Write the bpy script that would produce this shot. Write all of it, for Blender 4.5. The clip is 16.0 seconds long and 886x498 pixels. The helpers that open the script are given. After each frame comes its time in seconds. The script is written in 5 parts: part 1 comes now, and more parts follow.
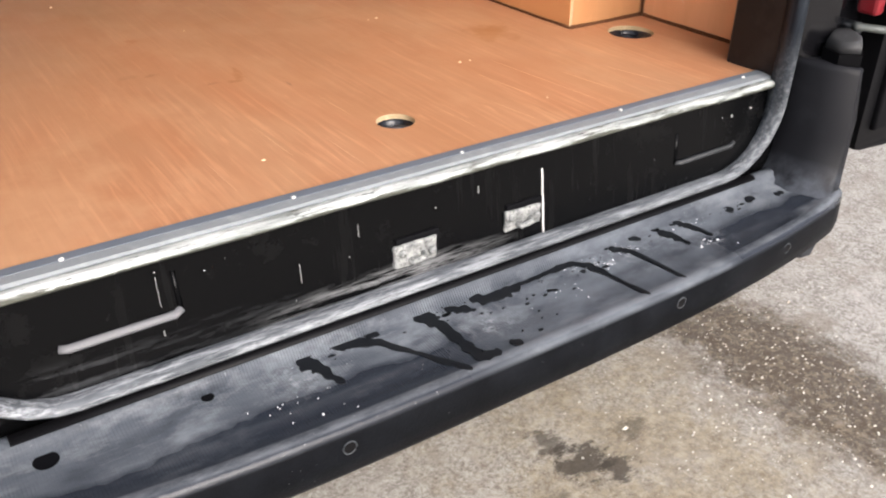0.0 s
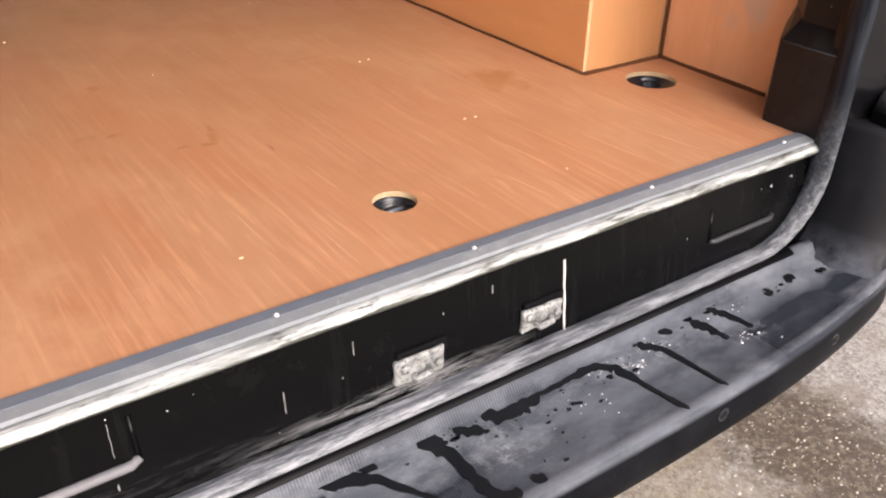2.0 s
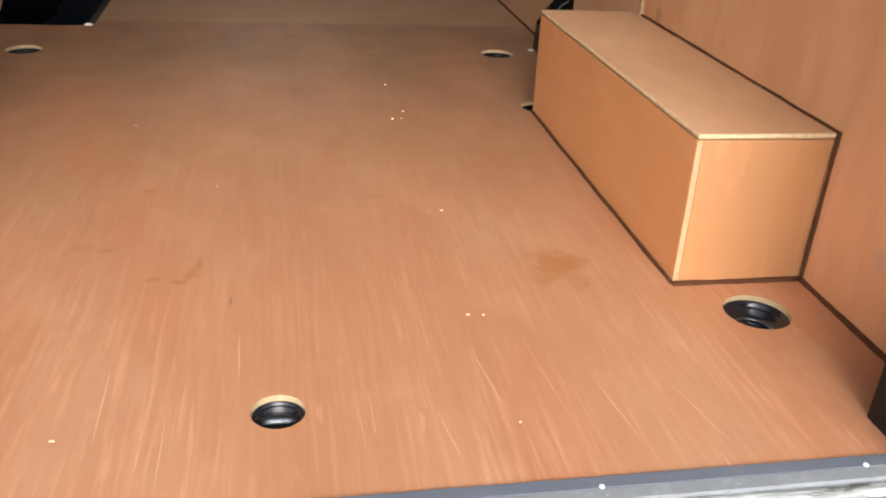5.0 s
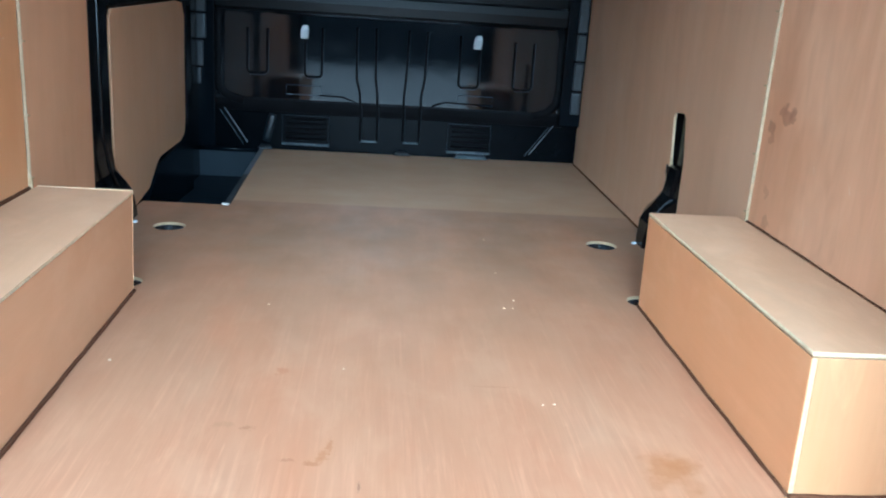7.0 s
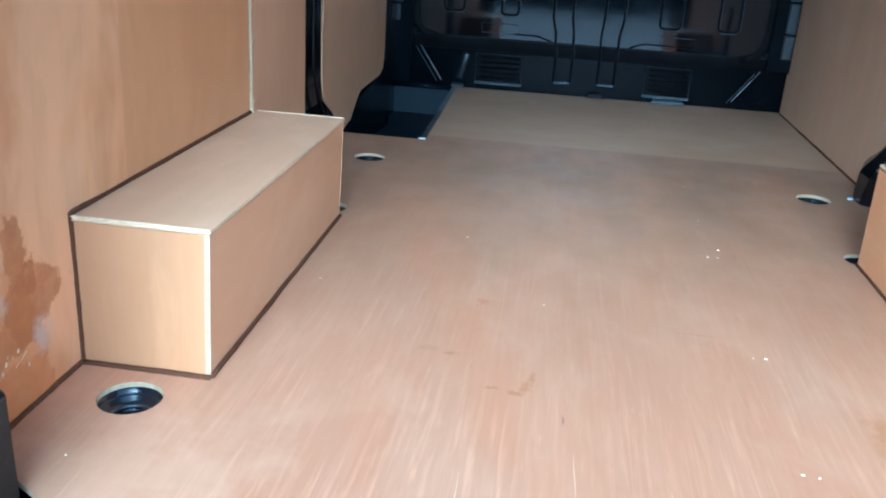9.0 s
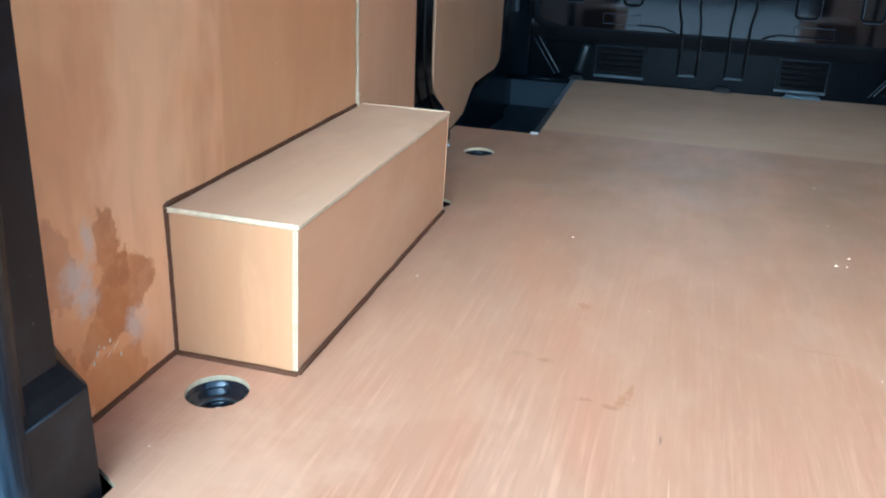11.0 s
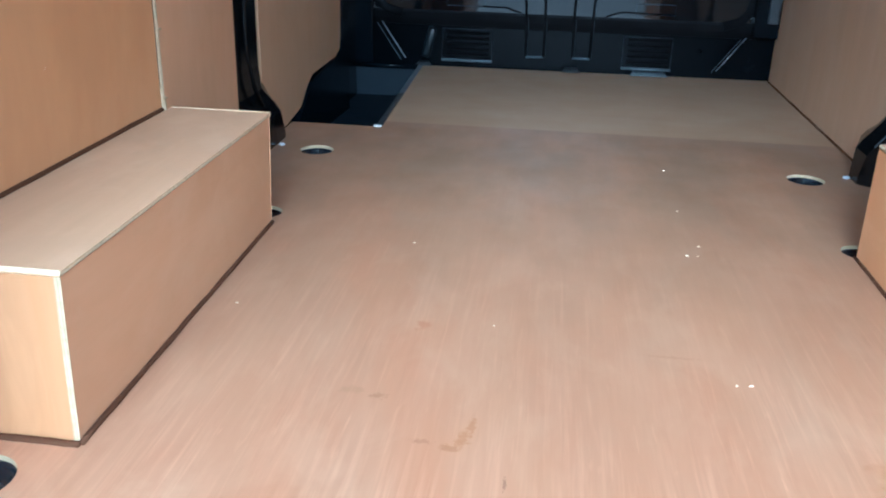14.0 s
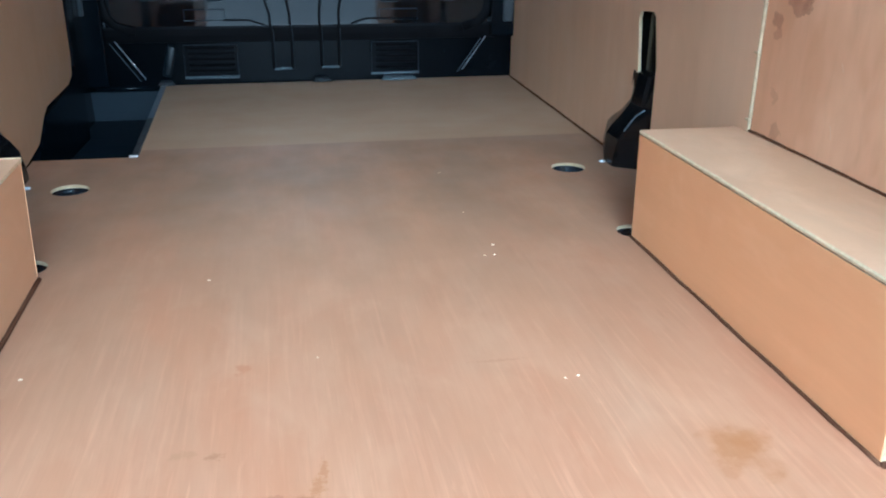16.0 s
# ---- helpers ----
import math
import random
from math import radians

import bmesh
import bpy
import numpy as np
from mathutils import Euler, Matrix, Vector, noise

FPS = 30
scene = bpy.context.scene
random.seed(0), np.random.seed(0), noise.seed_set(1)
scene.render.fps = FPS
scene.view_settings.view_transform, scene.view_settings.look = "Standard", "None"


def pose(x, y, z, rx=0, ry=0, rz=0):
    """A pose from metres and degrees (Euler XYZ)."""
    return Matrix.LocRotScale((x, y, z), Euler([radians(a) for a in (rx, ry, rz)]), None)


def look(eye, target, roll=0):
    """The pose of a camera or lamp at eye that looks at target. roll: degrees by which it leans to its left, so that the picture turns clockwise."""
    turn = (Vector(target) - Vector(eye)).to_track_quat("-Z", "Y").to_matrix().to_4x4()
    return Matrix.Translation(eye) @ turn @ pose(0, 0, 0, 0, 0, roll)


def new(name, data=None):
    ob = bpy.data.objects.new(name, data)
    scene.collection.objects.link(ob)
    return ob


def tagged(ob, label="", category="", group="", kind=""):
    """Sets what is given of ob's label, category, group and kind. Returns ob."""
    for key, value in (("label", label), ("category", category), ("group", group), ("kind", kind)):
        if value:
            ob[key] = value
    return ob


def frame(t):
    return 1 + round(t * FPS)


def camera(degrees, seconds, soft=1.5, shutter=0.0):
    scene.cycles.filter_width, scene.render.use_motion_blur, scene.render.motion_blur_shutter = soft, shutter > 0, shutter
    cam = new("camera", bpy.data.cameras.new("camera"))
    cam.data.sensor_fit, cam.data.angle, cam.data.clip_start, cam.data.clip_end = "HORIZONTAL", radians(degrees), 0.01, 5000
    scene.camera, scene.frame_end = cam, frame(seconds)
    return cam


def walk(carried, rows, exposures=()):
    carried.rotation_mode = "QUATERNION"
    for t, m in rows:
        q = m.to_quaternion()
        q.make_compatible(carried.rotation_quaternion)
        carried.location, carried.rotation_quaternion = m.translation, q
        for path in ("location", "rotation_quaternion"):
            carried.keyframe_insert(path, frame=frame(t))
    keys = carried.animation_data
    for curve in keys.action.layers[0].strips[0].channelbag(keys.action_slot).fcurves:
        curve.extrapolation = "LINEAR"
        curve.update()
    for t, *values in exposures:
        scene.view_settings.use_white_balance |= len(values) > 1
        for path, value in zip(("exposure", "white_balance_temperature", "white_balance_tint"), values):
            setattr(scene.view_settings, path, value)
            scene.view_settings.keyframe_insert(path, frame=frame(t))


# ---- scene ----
cam = camera(54.4, 16.0, soft=2.05)
PATH = [
    (0, (-0.711, -1.015, 0.549), (0.267, 0.415, -0.45), 0.6),
    (0.2, (-0.694, -0.958, 0.543), (0.288, 0.451, -0.48), 0.2),
    (0.3, (-0.704, -0.937, 0.55), (0.298, 0.449, -0.487), -0.2),
    (0.5, (-0.756, -0.882, 0.567), (0.365, 0.398, -0.483), -1.0),
    (0.7, (-0.772, -0.827, 0.564), (0.374, 0.411, -0.511), -2.7),
    (0.8, (-0.793, -0.816, 0.573), (0.369, 0.395, -0.516), -2.4),
    (1, (-0.852, -0.761, 0.569), (0.383, 0.392, -0.501), -1.0),
    (1.2, (-0.825, -0.741, 0.554), (0.416, 0.442, -0.475), -0.5),
    (1.3, (-0.81, -0.737, 0.556), (0.43, 0.444, -0.478), -0.2),
    (1.5, (-0.786, -0.739, 0.572), (0.461, 0.421, -0.476), 0.4),
    (1.7, (-0.711, -0.733, 0.567), (0.51, 0.475, -0.457), 1.7),
    (2, (-0.601, -0.786, 0.589), (0.407, 0.612, -0.425), 1.6),
    (2.2, (-0.516, -0.759, 0.599), (0.409, 0.685, -0.431), 2.7),
    (2.5, (-0.382, -0.741, 0.585), (0.434, 0.795, -0.402), 3.4),
    (2.6, (-0.328, -0.704, 0.57), (0.46, 0.849, -0.413), 4.5),
    (2.8, (-0.241, -0.675, 0.587), (0.492, 0.902, -0.402), 5.7),
    (3, (-0.169, -0.673, 0.595), (0.408, 0.973, -0.383), 6.1),
    (3.2, (-0.097, -0.682, 0.597), (0.238, 1.029, -0.383), 7.0),
    (5.3, (0.026, -0.704, 0.696), (0.371, 1.076, -0.149), 2.8),
    (5.5, (0.014, -0.717, 0.719), (0.332, 1.107, -0.037), 3.0),
    (6, (0.007, -0.744, 0.751), (0.281, 1.143, 0.148), 3.4),
    (6.5, (-0.023, -0.762, 0.758), (0.215, 1.145, 0.205), 3.8),
    (7, (-0.054, -0.76, 0.751), (0.099, 1.156, 0.196), 3.8),
    (7.5, (-0.08, -0.752, 0.741), (-0.043, 1.164, 0.168), 3.6),
    (8, (-0.098, -0.753, 0.73), (-0.187, 1.149, 0.118), 3.5),
    (8.5, (-0.115, -0.749, 0.718), (-0.291, 1.125, 0.044), 3.7),
    (9, (-0.128, -0.75, 0.714), (-0.354, 1.112, 0.021), 3.7),
    (9.5, (-0.141, -0.751, 0.71), (-0.431, 1.097, 0.003), 3.1),
    (10, (-0.168, -0.753, 0.708), (-0.51, 1.083, -0.007), 2.8),
    (12.3, (0.013, -0.55, 0.702), (-0.624, 1.195, -0.041), 1.9),
    (12.5, (0.004, -0.546, 0.698), (-0.622, 1.199, -0.053), 2.0),
    (13, (0.007, -0.542, 0.699), (-0.578, 1.218, -0.05), 2.1),
    (13.3, (0.007, -0.515, 0.686), (-0.489, 1.266, -0.078), 2.1),
    (13.5, (0.027, -0.521, 0.688), (-0.42, 1.267, -0.089), 2.4),
    (13.8, (-0.021, -0.49, 0.692), (-0.344, 1.319, -0.098), 2.7),
    (14, (-0.047, -0.475, 0.701), (-0.262, 1.367, -0.049), 1.7),
    (14.3, (-0.154, -0.455, 0.709), (-0.222, 1.401, -0.036), -1.0),
    (14.5, (-0.197, -0.454, 0.7), (-0.176, 1.393, -0.068), -0.3),
    (14.7, (-0.218, -0.453, 0.691), (-0.146, 1.383, -0.1), 0.9),
    (15, (-0.21, -0.438, 0.695), (-0.081, 1.386, -0.115), 1.3),
    (15.5, (-0.172, -0.426, 0.714), (0.061, 1.406, -0.056), 0.1),
    (15.7, (-0.169, -0.419, 0.713), (0.113, 1.415, -0.033), -0.0),
    (16, (-0.151, -0.418, 0.714), (0.203, 1.409, -0.018), 0.5),
]
EXPOSURES = [(0.0, 1.06, 6500, 14), (2.0, 1.0, 6800, 20), (3.2, 0.56, 7800, 30), (5.3, 1.15, 5750, 7), (5.7, 1.35, 4850, -2), (6.2, 1.71, 4300, -9), (8.0, 1.72, 3950, -10), (8.5, 1.71, 3700, -8), (9.0, 1.67, 3850, -10), (10.2, 1.66, 4050, -9), (12.5, 1.66, 3950, -9), (13.5, 1.64, 3850, -9), (14.5, 1.61, 4250, -7), (15.5, 1.62, 4200, -7), (16.0, 1.64, 4150, -8)]
walk(cam, [(t, look(eye, target, roll)) for t, eye, target, roll in PATH], EXPOSURES)

# ---- light ----
world = bpy.data.worlds.new("world")
scene.world = world
world.use_nodes = True
wn = world.node_tree
sky = wn.nodes.new("ShaderNodeTexSky")
sky.sky_type = "NISHITA"
sky.sun_disc = False
sky.sun_elevation = radians(31)
sky.sun_rotation = radians(184)
sky.air_density, sky.dust_density, sky.ozone_density = 1.0, 4.0, 1.0
haze = wn.nodes.new("ShaderNodeHueSaturation")
haze.inputs["Saturation"].default_value = 0.45
wn.links.new(sky.outputs[0], haze.inputs["Color"])
wn.links.new(haze.outputs[0], wn.nodes["Background"].inputs[0])
wn.nodes["Background"].inputs[1].default_value = 0.15

sun = new("sun", bpy.data.lights.new("sun", "SUN"))
sun.data.energy, sun.data.angle, sun.data.color = 1.0, radians(45), (1.0, 0.95, 0.88)
sun.matrix_world = look((0.3, -5.0, 2.8), (0, 0, 0))


# ---- materials ----
class Nodes:
    """Small helper to write node materials."""

    def __init__(self, name):
        self.mat = bpy.data.materials.new(name)
        self.mat.use_nodes = True
        self.tree = self.mat.node_tree
        self.bsdf = self.tree.nodes["Principled BSDF"]
        self.pos = self.tree.nodes.new("ShaderNodeNewGeometry").outputs["Position"]

    def add(self, kind, **values):
        node = self.tree.nodes.new(kind)
        for key, value in values.items():
            self.put(node.inputs[key], value)
        return node

    def put(self, socket, value):
        if isinstance(value, bpy.types.NodeSocket):
            self.tree.links.new(value, socket)
        elif isinstance(value, tuple) and len(value) == 3 and socket.type == "RGBA":
            socket.default_value = (*value, 1)
        else:
            socket.default_value = value

    def scaled(self, scale, offset=(0, 0, 0)):
        node = self.tree.nodes.new("ShaderNodeMapping")
        node.inputs["Scale"].default_value = scale
        node.inputs["Location"].default_value = offset
        self.tree.links.new(self.pos, node.inputs["Vector"])
        return node.outputs[0]

    def noise(self, scale, detail=4, rough=0.55, stretch=(1, 1, 1), offset=(0, 0, 0), twist=0.0):
        return self.add("ShaderNodeTexNoise", Vector=self.scaled(stretch, offset), Scale=scale, Detail=detail, Roughness=rough, Distortion=twist).outputs[0]

    def ramp(self, value, low, high, a=0.0, b=1.0):
        node = self.tree.nodes.new("ShaderNodeMapRange")
        for key, v in (("Value", value), ("From Min", low), ("From Max", high), ("To Min", a), ("To Max", b)):
            self.put(node.inputs[key], v)
        return node.outputs[0]

    def math(self, operation, a, b=0.0):
        node = self.tree.nodes.new("ShaderNodeMath")
        node.operation = operation
        self.put(node.inputs[0], a)
        self.put(node.inputs[1], b)
        return node.outputs[0]

    def mix(self, factor, a, b):
        node = self.tree.nodes.new("ShaderNodeMix")
        node.data_type = "RGBA"
        self.put(node.inputs[0], factor)
        self.put(node.inputs[6], a)
        self.put(node.inputs[7], b)
        return node.outputs[2]

    def spot(self, centre, size, softness=0.5):
        """1 inside an ellipsoid round centre, fading to 0 at its rim."""
        m = self.tree.nodes.new("ShaderNodeMapping")
        m.vector_type = "POINT"
        m.inputs["Scale"].default_value = tuple(1 / s for s in size)
        m.inputs["Location"].default_value = tuple(-c / s for c, s in zip(centre, size))
        self.tree.links.new(self.pos, m.inputs["Vector"])
        n = self.tree.nodes.new("ShaderNodeVectorMath")
        n.operation = "LENGTH"
        self.tree.links.new(m.outputs[0], n.inputs[0])
        return self.ramp(n.outputs["Value"], 1.0, 1.0 - softness)

    def bump(self, height, strength=0.2, distance=0.002):
        node = self.add("ShaderNodeBump", Height=height, Strength=strength, Distance=distance)
        self.tree.links.new(node.outputs[0], self.bsdf.inputs["Normal"])

    def done(self, color, rough, metal=0.0, **more):
        self.put(self.bsdf.inputs["Base Color"], color)
        self.put(self.bsdf.inputs["Roughness"], rough)
        self.put(self.bsdf.inputs["Metallic"], metal)
        for key, value in more.items():
            self.put(self.bsdf.inputs[key.replace("_", " ")], value)
        return self.mat


def warm(color):
    """A little more red-brown."""
    return (color[0], 0.955 * color[1], 0.88 * color[2])


def ply(name, along, light, dark, rough=0.42, stains=(), smears=(), streak=0.0, bands=(), patches=0.25, mottle=()):
    """Varnished hardwood plywood with its grain along one axis."""
    n = Nodes(name)
    light, dark = warm(light), warm(dark)
    stains = [(c, z, warm(t), a) for c, z, t, a in stains]
    mottle = [(z, lo, hi, a, warm(t)) for z, lo, hi, a, t in mottle]
    fine, wide = [110.0] * 3, [9.0] * 3
    fine["xyz".index(along)], wide["xyz".index(along)] = 6.0, 0.9
    grain = n.noise(1, 3, 0.6, tuple(fine))
    broad = n.noise(1, 2, 0.5, tuple(wide), twist=0.4)
    cloud = n.noise(2.3, 3, 0.5)
    tone = n.math("ADD", n.math("MULTIPLY", grain, 0.3), n.math("MULTIPLY", broad, 0.7))
    color = n.mix(n.ramp(tone, 0.24, 0.76), dark, light)
    color = n.mix(n.math("MULTIPLY", n.ramp(cloud, 0.45, 0.75), patches), color, tuple(0.8 * c for c in dark))
    for size, low, high, amount, tint in mottle:
        blotch = n.ramp(n.noise(1, 4, 0.62, size, twist=0.5), low, high)
        color = n.mix(n.math("MULTIPLY", blotch, amount), color, tint)
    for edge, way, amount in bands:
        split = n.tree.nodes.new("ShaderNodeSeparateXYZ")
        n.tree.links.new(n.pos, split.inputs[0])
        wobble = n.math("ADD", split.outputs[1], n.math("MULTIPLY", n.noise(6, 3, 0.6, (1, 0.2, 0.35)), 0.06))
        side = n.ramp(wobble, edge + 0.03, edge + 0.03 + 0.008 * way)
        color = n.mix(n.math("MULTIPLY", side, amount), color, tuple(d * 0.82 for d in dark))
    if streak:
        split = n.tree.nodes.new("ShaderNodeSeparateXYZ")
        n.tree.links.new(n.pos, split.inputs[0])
        # Pale streaks fade inwards: wear plus sky reflected in the varnish, painted in
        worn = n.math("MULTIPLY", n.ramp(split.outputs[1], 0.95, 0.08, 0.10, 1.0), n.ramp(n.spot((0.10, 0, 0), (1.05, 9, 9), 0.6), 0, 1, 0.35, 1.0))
        fleck = n.ramp(n.noise(1, 3, 0.6, (95, 4.2, 95), twist=0.35), 0.49, 0.64)
        field = n.ramp(n.noise(3.0, 4, 0.6, (1.8, 0.7, 1)), 0.42, 0.60, 0.06, 1.0)
        pale = tuple(min(1, 1.45 * c + 0.05) for c in light)
        color = n.mix(n.math("MULTIPLY", n.math("MULTIPLY", fleck, streak), n.math("MULTIPLY", field, worn)), color, pale)
        dents = n.ramp(n.noise(1, 2, 0.5, (75, 9.0, 75), (3, 5, 0), twist=0.6), 0.66, 0.76)
        color = n.mix(n.math("MULTIPLY", n.math("MULTIPLY", dents, 0.35), worn), color, pale)
        hair = n.ramp(n.noise(1, 4, 0.6, (100, 3.4, 100), (11, 3, 0), twist=0.3), 0.53, 0.68)
        reach = n.math("MULTIPLY", n.ramp(split.outputs[1], 2.5, 0.4, 0.15, 1.0), n.ramp(n.noise(2.2, 4, 0.6, (2.4, 0.8, 1), (5, 0, 0)), 0.36, 0.58, 0.10, 1.0))
        color = n.mix(n.math("MULTIPLY", n.math("MULTIPLY", hair, 0.21), reach), color, pale)
        dark_hair = n.ramp(n.noise(1, 4, 0.65, (170, 6.0, 170), (2, 9, 0)), 0.57, 0.70)
        color = n.mix(n.math("MULTIPLY", n.math("MULTIPLY", dark_hair, 0.18), reach), color, tuple(0.72 * c for c in dark))
        dark_line = n.ramp(n.noise(1, 3, 0.6, (150, 4.0, 150), (7, 1, 0)), 0.60, 0.75)
        color = n.mix(n.math("MULTIPLY", n.math("MULTIPLY", dark_line, 0.30), worn), color, tuple(0.75 * c for c in dark))
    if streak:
        # Dust and fading light together: floor darkened towards the bulkhead
        film_and_light = n.math("MULTIPLY", n.ramp(split.outputs[1], 0.45, 1.9), n.ramp(n.noise(3.2, 4, 0.6, (1.4, 0.6, 1)), 0.3, 0.6, 0.45, 0.90))
        color = n.mix(film_and_light, color, warm((0.258, 0.162, 0.102)))
    for centre, size, tint, amount in stains:
        wall = size[0] == 0.1
        edge = n.math("ADD", n.spot(centre, size, 0.9), n.ramp(n.noise((0.6 if wall else 0.9) / min(sorted(size)[:2]), 5, 0.6), 0.3, 0.7, -0.6, 0.6))
        inside = n.math("MULTIPLY", n.ramp(edge, 0.40 if wall else 0.20, 0.50 if wall else 0.75), n.ramp(n.spot(centre, size, 0.9), 0.0, 0.12))
        inside = n.math("MULTIPLY", inside, n.ramp(n.noise(30, 4, 0.6), 0.3, 0.7, 0.6, 1.0))
        color = n.mix(n.math("MULTIPLY", inside, amount), color, tint)
    for centre, size, amount in smears:
        edge = n.math("ADD", n.spot(centre, size, 0.9), n.ramp(n.noise(38, 6, 0.7), 0.3, 0.75, -0.8, 0.1))
        inside = n.math("MULTIPLY", n.ramp(edge, -0.2, 0.5), n.ramp(n.spot(centre, size, 0.9), 0.0, 0.3))
        color = n.mix(n.math("MULTIPLY", inside, amount), color, (0.56, 0.44, 0.35))
    n.bump(grain, 0.12, 0.001)
    return n.done(color, n.ramp(n.noise(5, 4), 0.3, 0.7, rough - 0.06, rough + 0.08), Specular_IOR_Level=0.45)


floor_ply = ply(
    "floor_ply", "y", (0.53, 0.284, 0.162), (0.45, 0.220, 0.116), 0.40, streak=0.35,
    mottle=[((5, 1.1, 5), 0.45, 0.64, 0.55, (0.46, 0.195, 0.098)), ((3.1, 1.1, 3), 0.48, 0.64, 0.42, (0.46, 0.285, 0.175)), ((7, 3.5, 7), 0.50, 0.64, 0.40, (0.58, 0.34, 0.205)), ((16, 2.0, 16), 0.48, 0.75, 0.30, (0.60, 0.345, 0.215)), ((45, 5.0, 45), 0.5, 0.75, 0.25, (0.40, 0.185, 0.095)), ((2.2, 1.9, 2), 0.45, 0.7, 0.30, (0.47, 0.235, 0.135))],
    stains=[
        ((0.462, 0.520, 0), (0.062, 0.085, 0.1), (0.37, 0.160, 0.058), 0.80),
        ((0.497, 0.550, 0), (0.045, 0.045, 0.1), (0.38, 0.165, 0.06), 0.7),
        ((0.430, 0.480, 0), (0.030, 0.030, 0.1), (0.38, 0.170, 0.07), 0.5),
        ((-0.130, 0.545, 0), (0.015, 0.030, 0.1), (0.36, 0.145, 0.045), 0.85),
        ((-0.121, 0.580, 0), (0.009, 0.038, 0.1), (0.37, 0.15, 0.05), 0.75),
        ((-0.146, 0.522, 0), (0.022, 0.012, 0.1), (0.34, 0.14, 0.05), 0.75),
        ((-0.188, 0.530, 0), (0.026, 0.008, 0.1), (0.30, 0.125, 0.06), 0.6),
        ((-0.268, 0.637, 0), (0.020, 0.012, 0.1), (0.30, 0.13, 0.055), 0.7),
        ((-0.312, 0.648, 0), (0.034, 0.016, 0.1), (0.36, 0.19, 0.095), 0.55),
        ((-0.236, 0.879, 0), (0.018, 0.026, 0.1), (0.38, 0.14, 0.055), 0.6),
        ((-0.066, 0.453, 0), (0.004, 0.022, 0.1), (0.22, 0.10, 0.055), 0.85),
        # pale patch that lifts the floor out of the left pillar's shade
        ((-0.66, 0.14, 0), (0.34, 0.34, 0.1), (0.60, 0.37, 0.23), 0.5),
        ((0.190, 0.839, 0), (0.070, 0.006, 0.1), (0.38, 0.18, 0.09), 0.6),
    ])
front_ply = ply("front_ply", "x", (0.450, 0.306, 0.197), (0.410, 0.273, 0.170), 0.45)
wall_ply_left = ply(
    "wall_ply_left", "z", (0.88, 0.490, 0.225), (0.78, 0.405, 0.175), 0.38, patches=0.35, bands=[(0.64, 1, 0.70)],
    mottle=[((4, 4, 0.9), 0.45, 0.62, 0.55, (0.66, 0.33, 0.15)), ((2.6, 2.6, 1.3), 0.46, 0.56, 0.55, (0.60, 0.29, 0.125)), ((6, 6, 1.5), 0.52, 0.66, 0.50, (0.54, 0.25, 0.11)), ((3.5, 3.1, 1.7), 0.50, 0.60, 0.60, (0.86, 0.51, 0.275)), ((26, 26, 5), 0.5, 0.7, 0.25, (0.58, 0.30, 0.14))],
    stains=[
        ((-0.87, 0.25, 0.10), (0.1, 0.26, 0.24), (0.62, 0.27, 0.095), 0.6),
        ((-0.87, 0.29, 0.04), (0.1, 0.20, 0.10), (0.52, 0.20, 0.052), 0.75),
        ((-0.87, 0.300, 0.245), (0.1, 0.060, 0.095), (0.38, 0.135, 0.040), 0.9),
        ((-0.87, 0.330, 0.160), (0.1, 0.085, 0.075), (0.38, 0.135, 0.040), 0.85),
        ((-0.87, 0.255, 0.130), (0.1, 0.085, 0.070), (0.42, 0.155, 0.042), 0.8),
        ((-0.87, 0.195, 0.250), (0.1, 0.065, 0.085), (0.46, 0.20, 0.085), 0.75),
        ((-0.87, 0.150, 0.090), (0.1, 0.060, 0.120), (0.42, 0.16, 0.050), 0.7),
    ],
    smears=[((-0.866, 0.224, 0.222), (0.1, 0.050, 0.050), 0.75), ((-0.866, 0.243, 0.184), (0.1, 0.042, 0.036), 0.8), ((-0.866, 0.258, 0.266), (0.1, 0.024, 0.050), 0.65), ((-0.866, 0.345, 0.100), (0.1, 0.042, 0.048), 0.7)])
wall_ply_right = ply(
    "wall_ply_right", "z", (0.86, 0.525, 0.318), (0.76, 0.442, 0.256), 0.38, patches=0.3,
    mottle=[((4, 3.2, 0.8), 0.45, 0.62, 0.55, (0.70, 0.39, 0.213)), ((5.5, 6, 1.3), 0.50, 0.66, 0.50, (0.60, 0.307, 0.162)), ((3.2, 3.4, 1.6), 0.50, 0.60, 0.60, (0.88, 0.57, 0.36)), ((2.0, 2.4, 1.0), 0.46, 0.58, 0.55, (0.65, 0.353, 0.195)), ((24, 24, 5), 0.5, 0.7, 0.22, (0.58, 0.32, 0.18))],
    stains=[
        ((0.88, 1.195, 0.540), (0.1, 0.060, 0.034), (0.38, 0.18, 0.10), 0.75),
        ((0.88, 1.160, 0.548), (0.1, 0.026, 0.030), (0.38, 0.18, 0.10), 0.7),
        ((0.88, 1.265, 0.510), (0.1, 0.042, 0.034), (0.37, 0.175, 0.095), 0.75),
        ((0.88, 1.255, 0.482), (0.1, 0.026, 0.022), (0.40, 0.19, 0.105), 0.6),
        ((0.88, 1.22, 0.285), (0.1, 0.035, 0.030), (0.38, 0.19, 0.11), 0.5),
        ((0.88, 1.245, 0.36), (0.1, 0.028, 0.030), (0.42, 0.21, 0.12), 0.4),
    ],
    smears=[((0.87, 0.265, 0.200), (0.1, 0.045, 0.060), 0.75), ((0.87, 0.225, 0.160), (0.1, 0.050, 0.060), 0.7), ((0.87, 0.285, 0.125), (0.1, 0.030, 0.040), 0.4)])
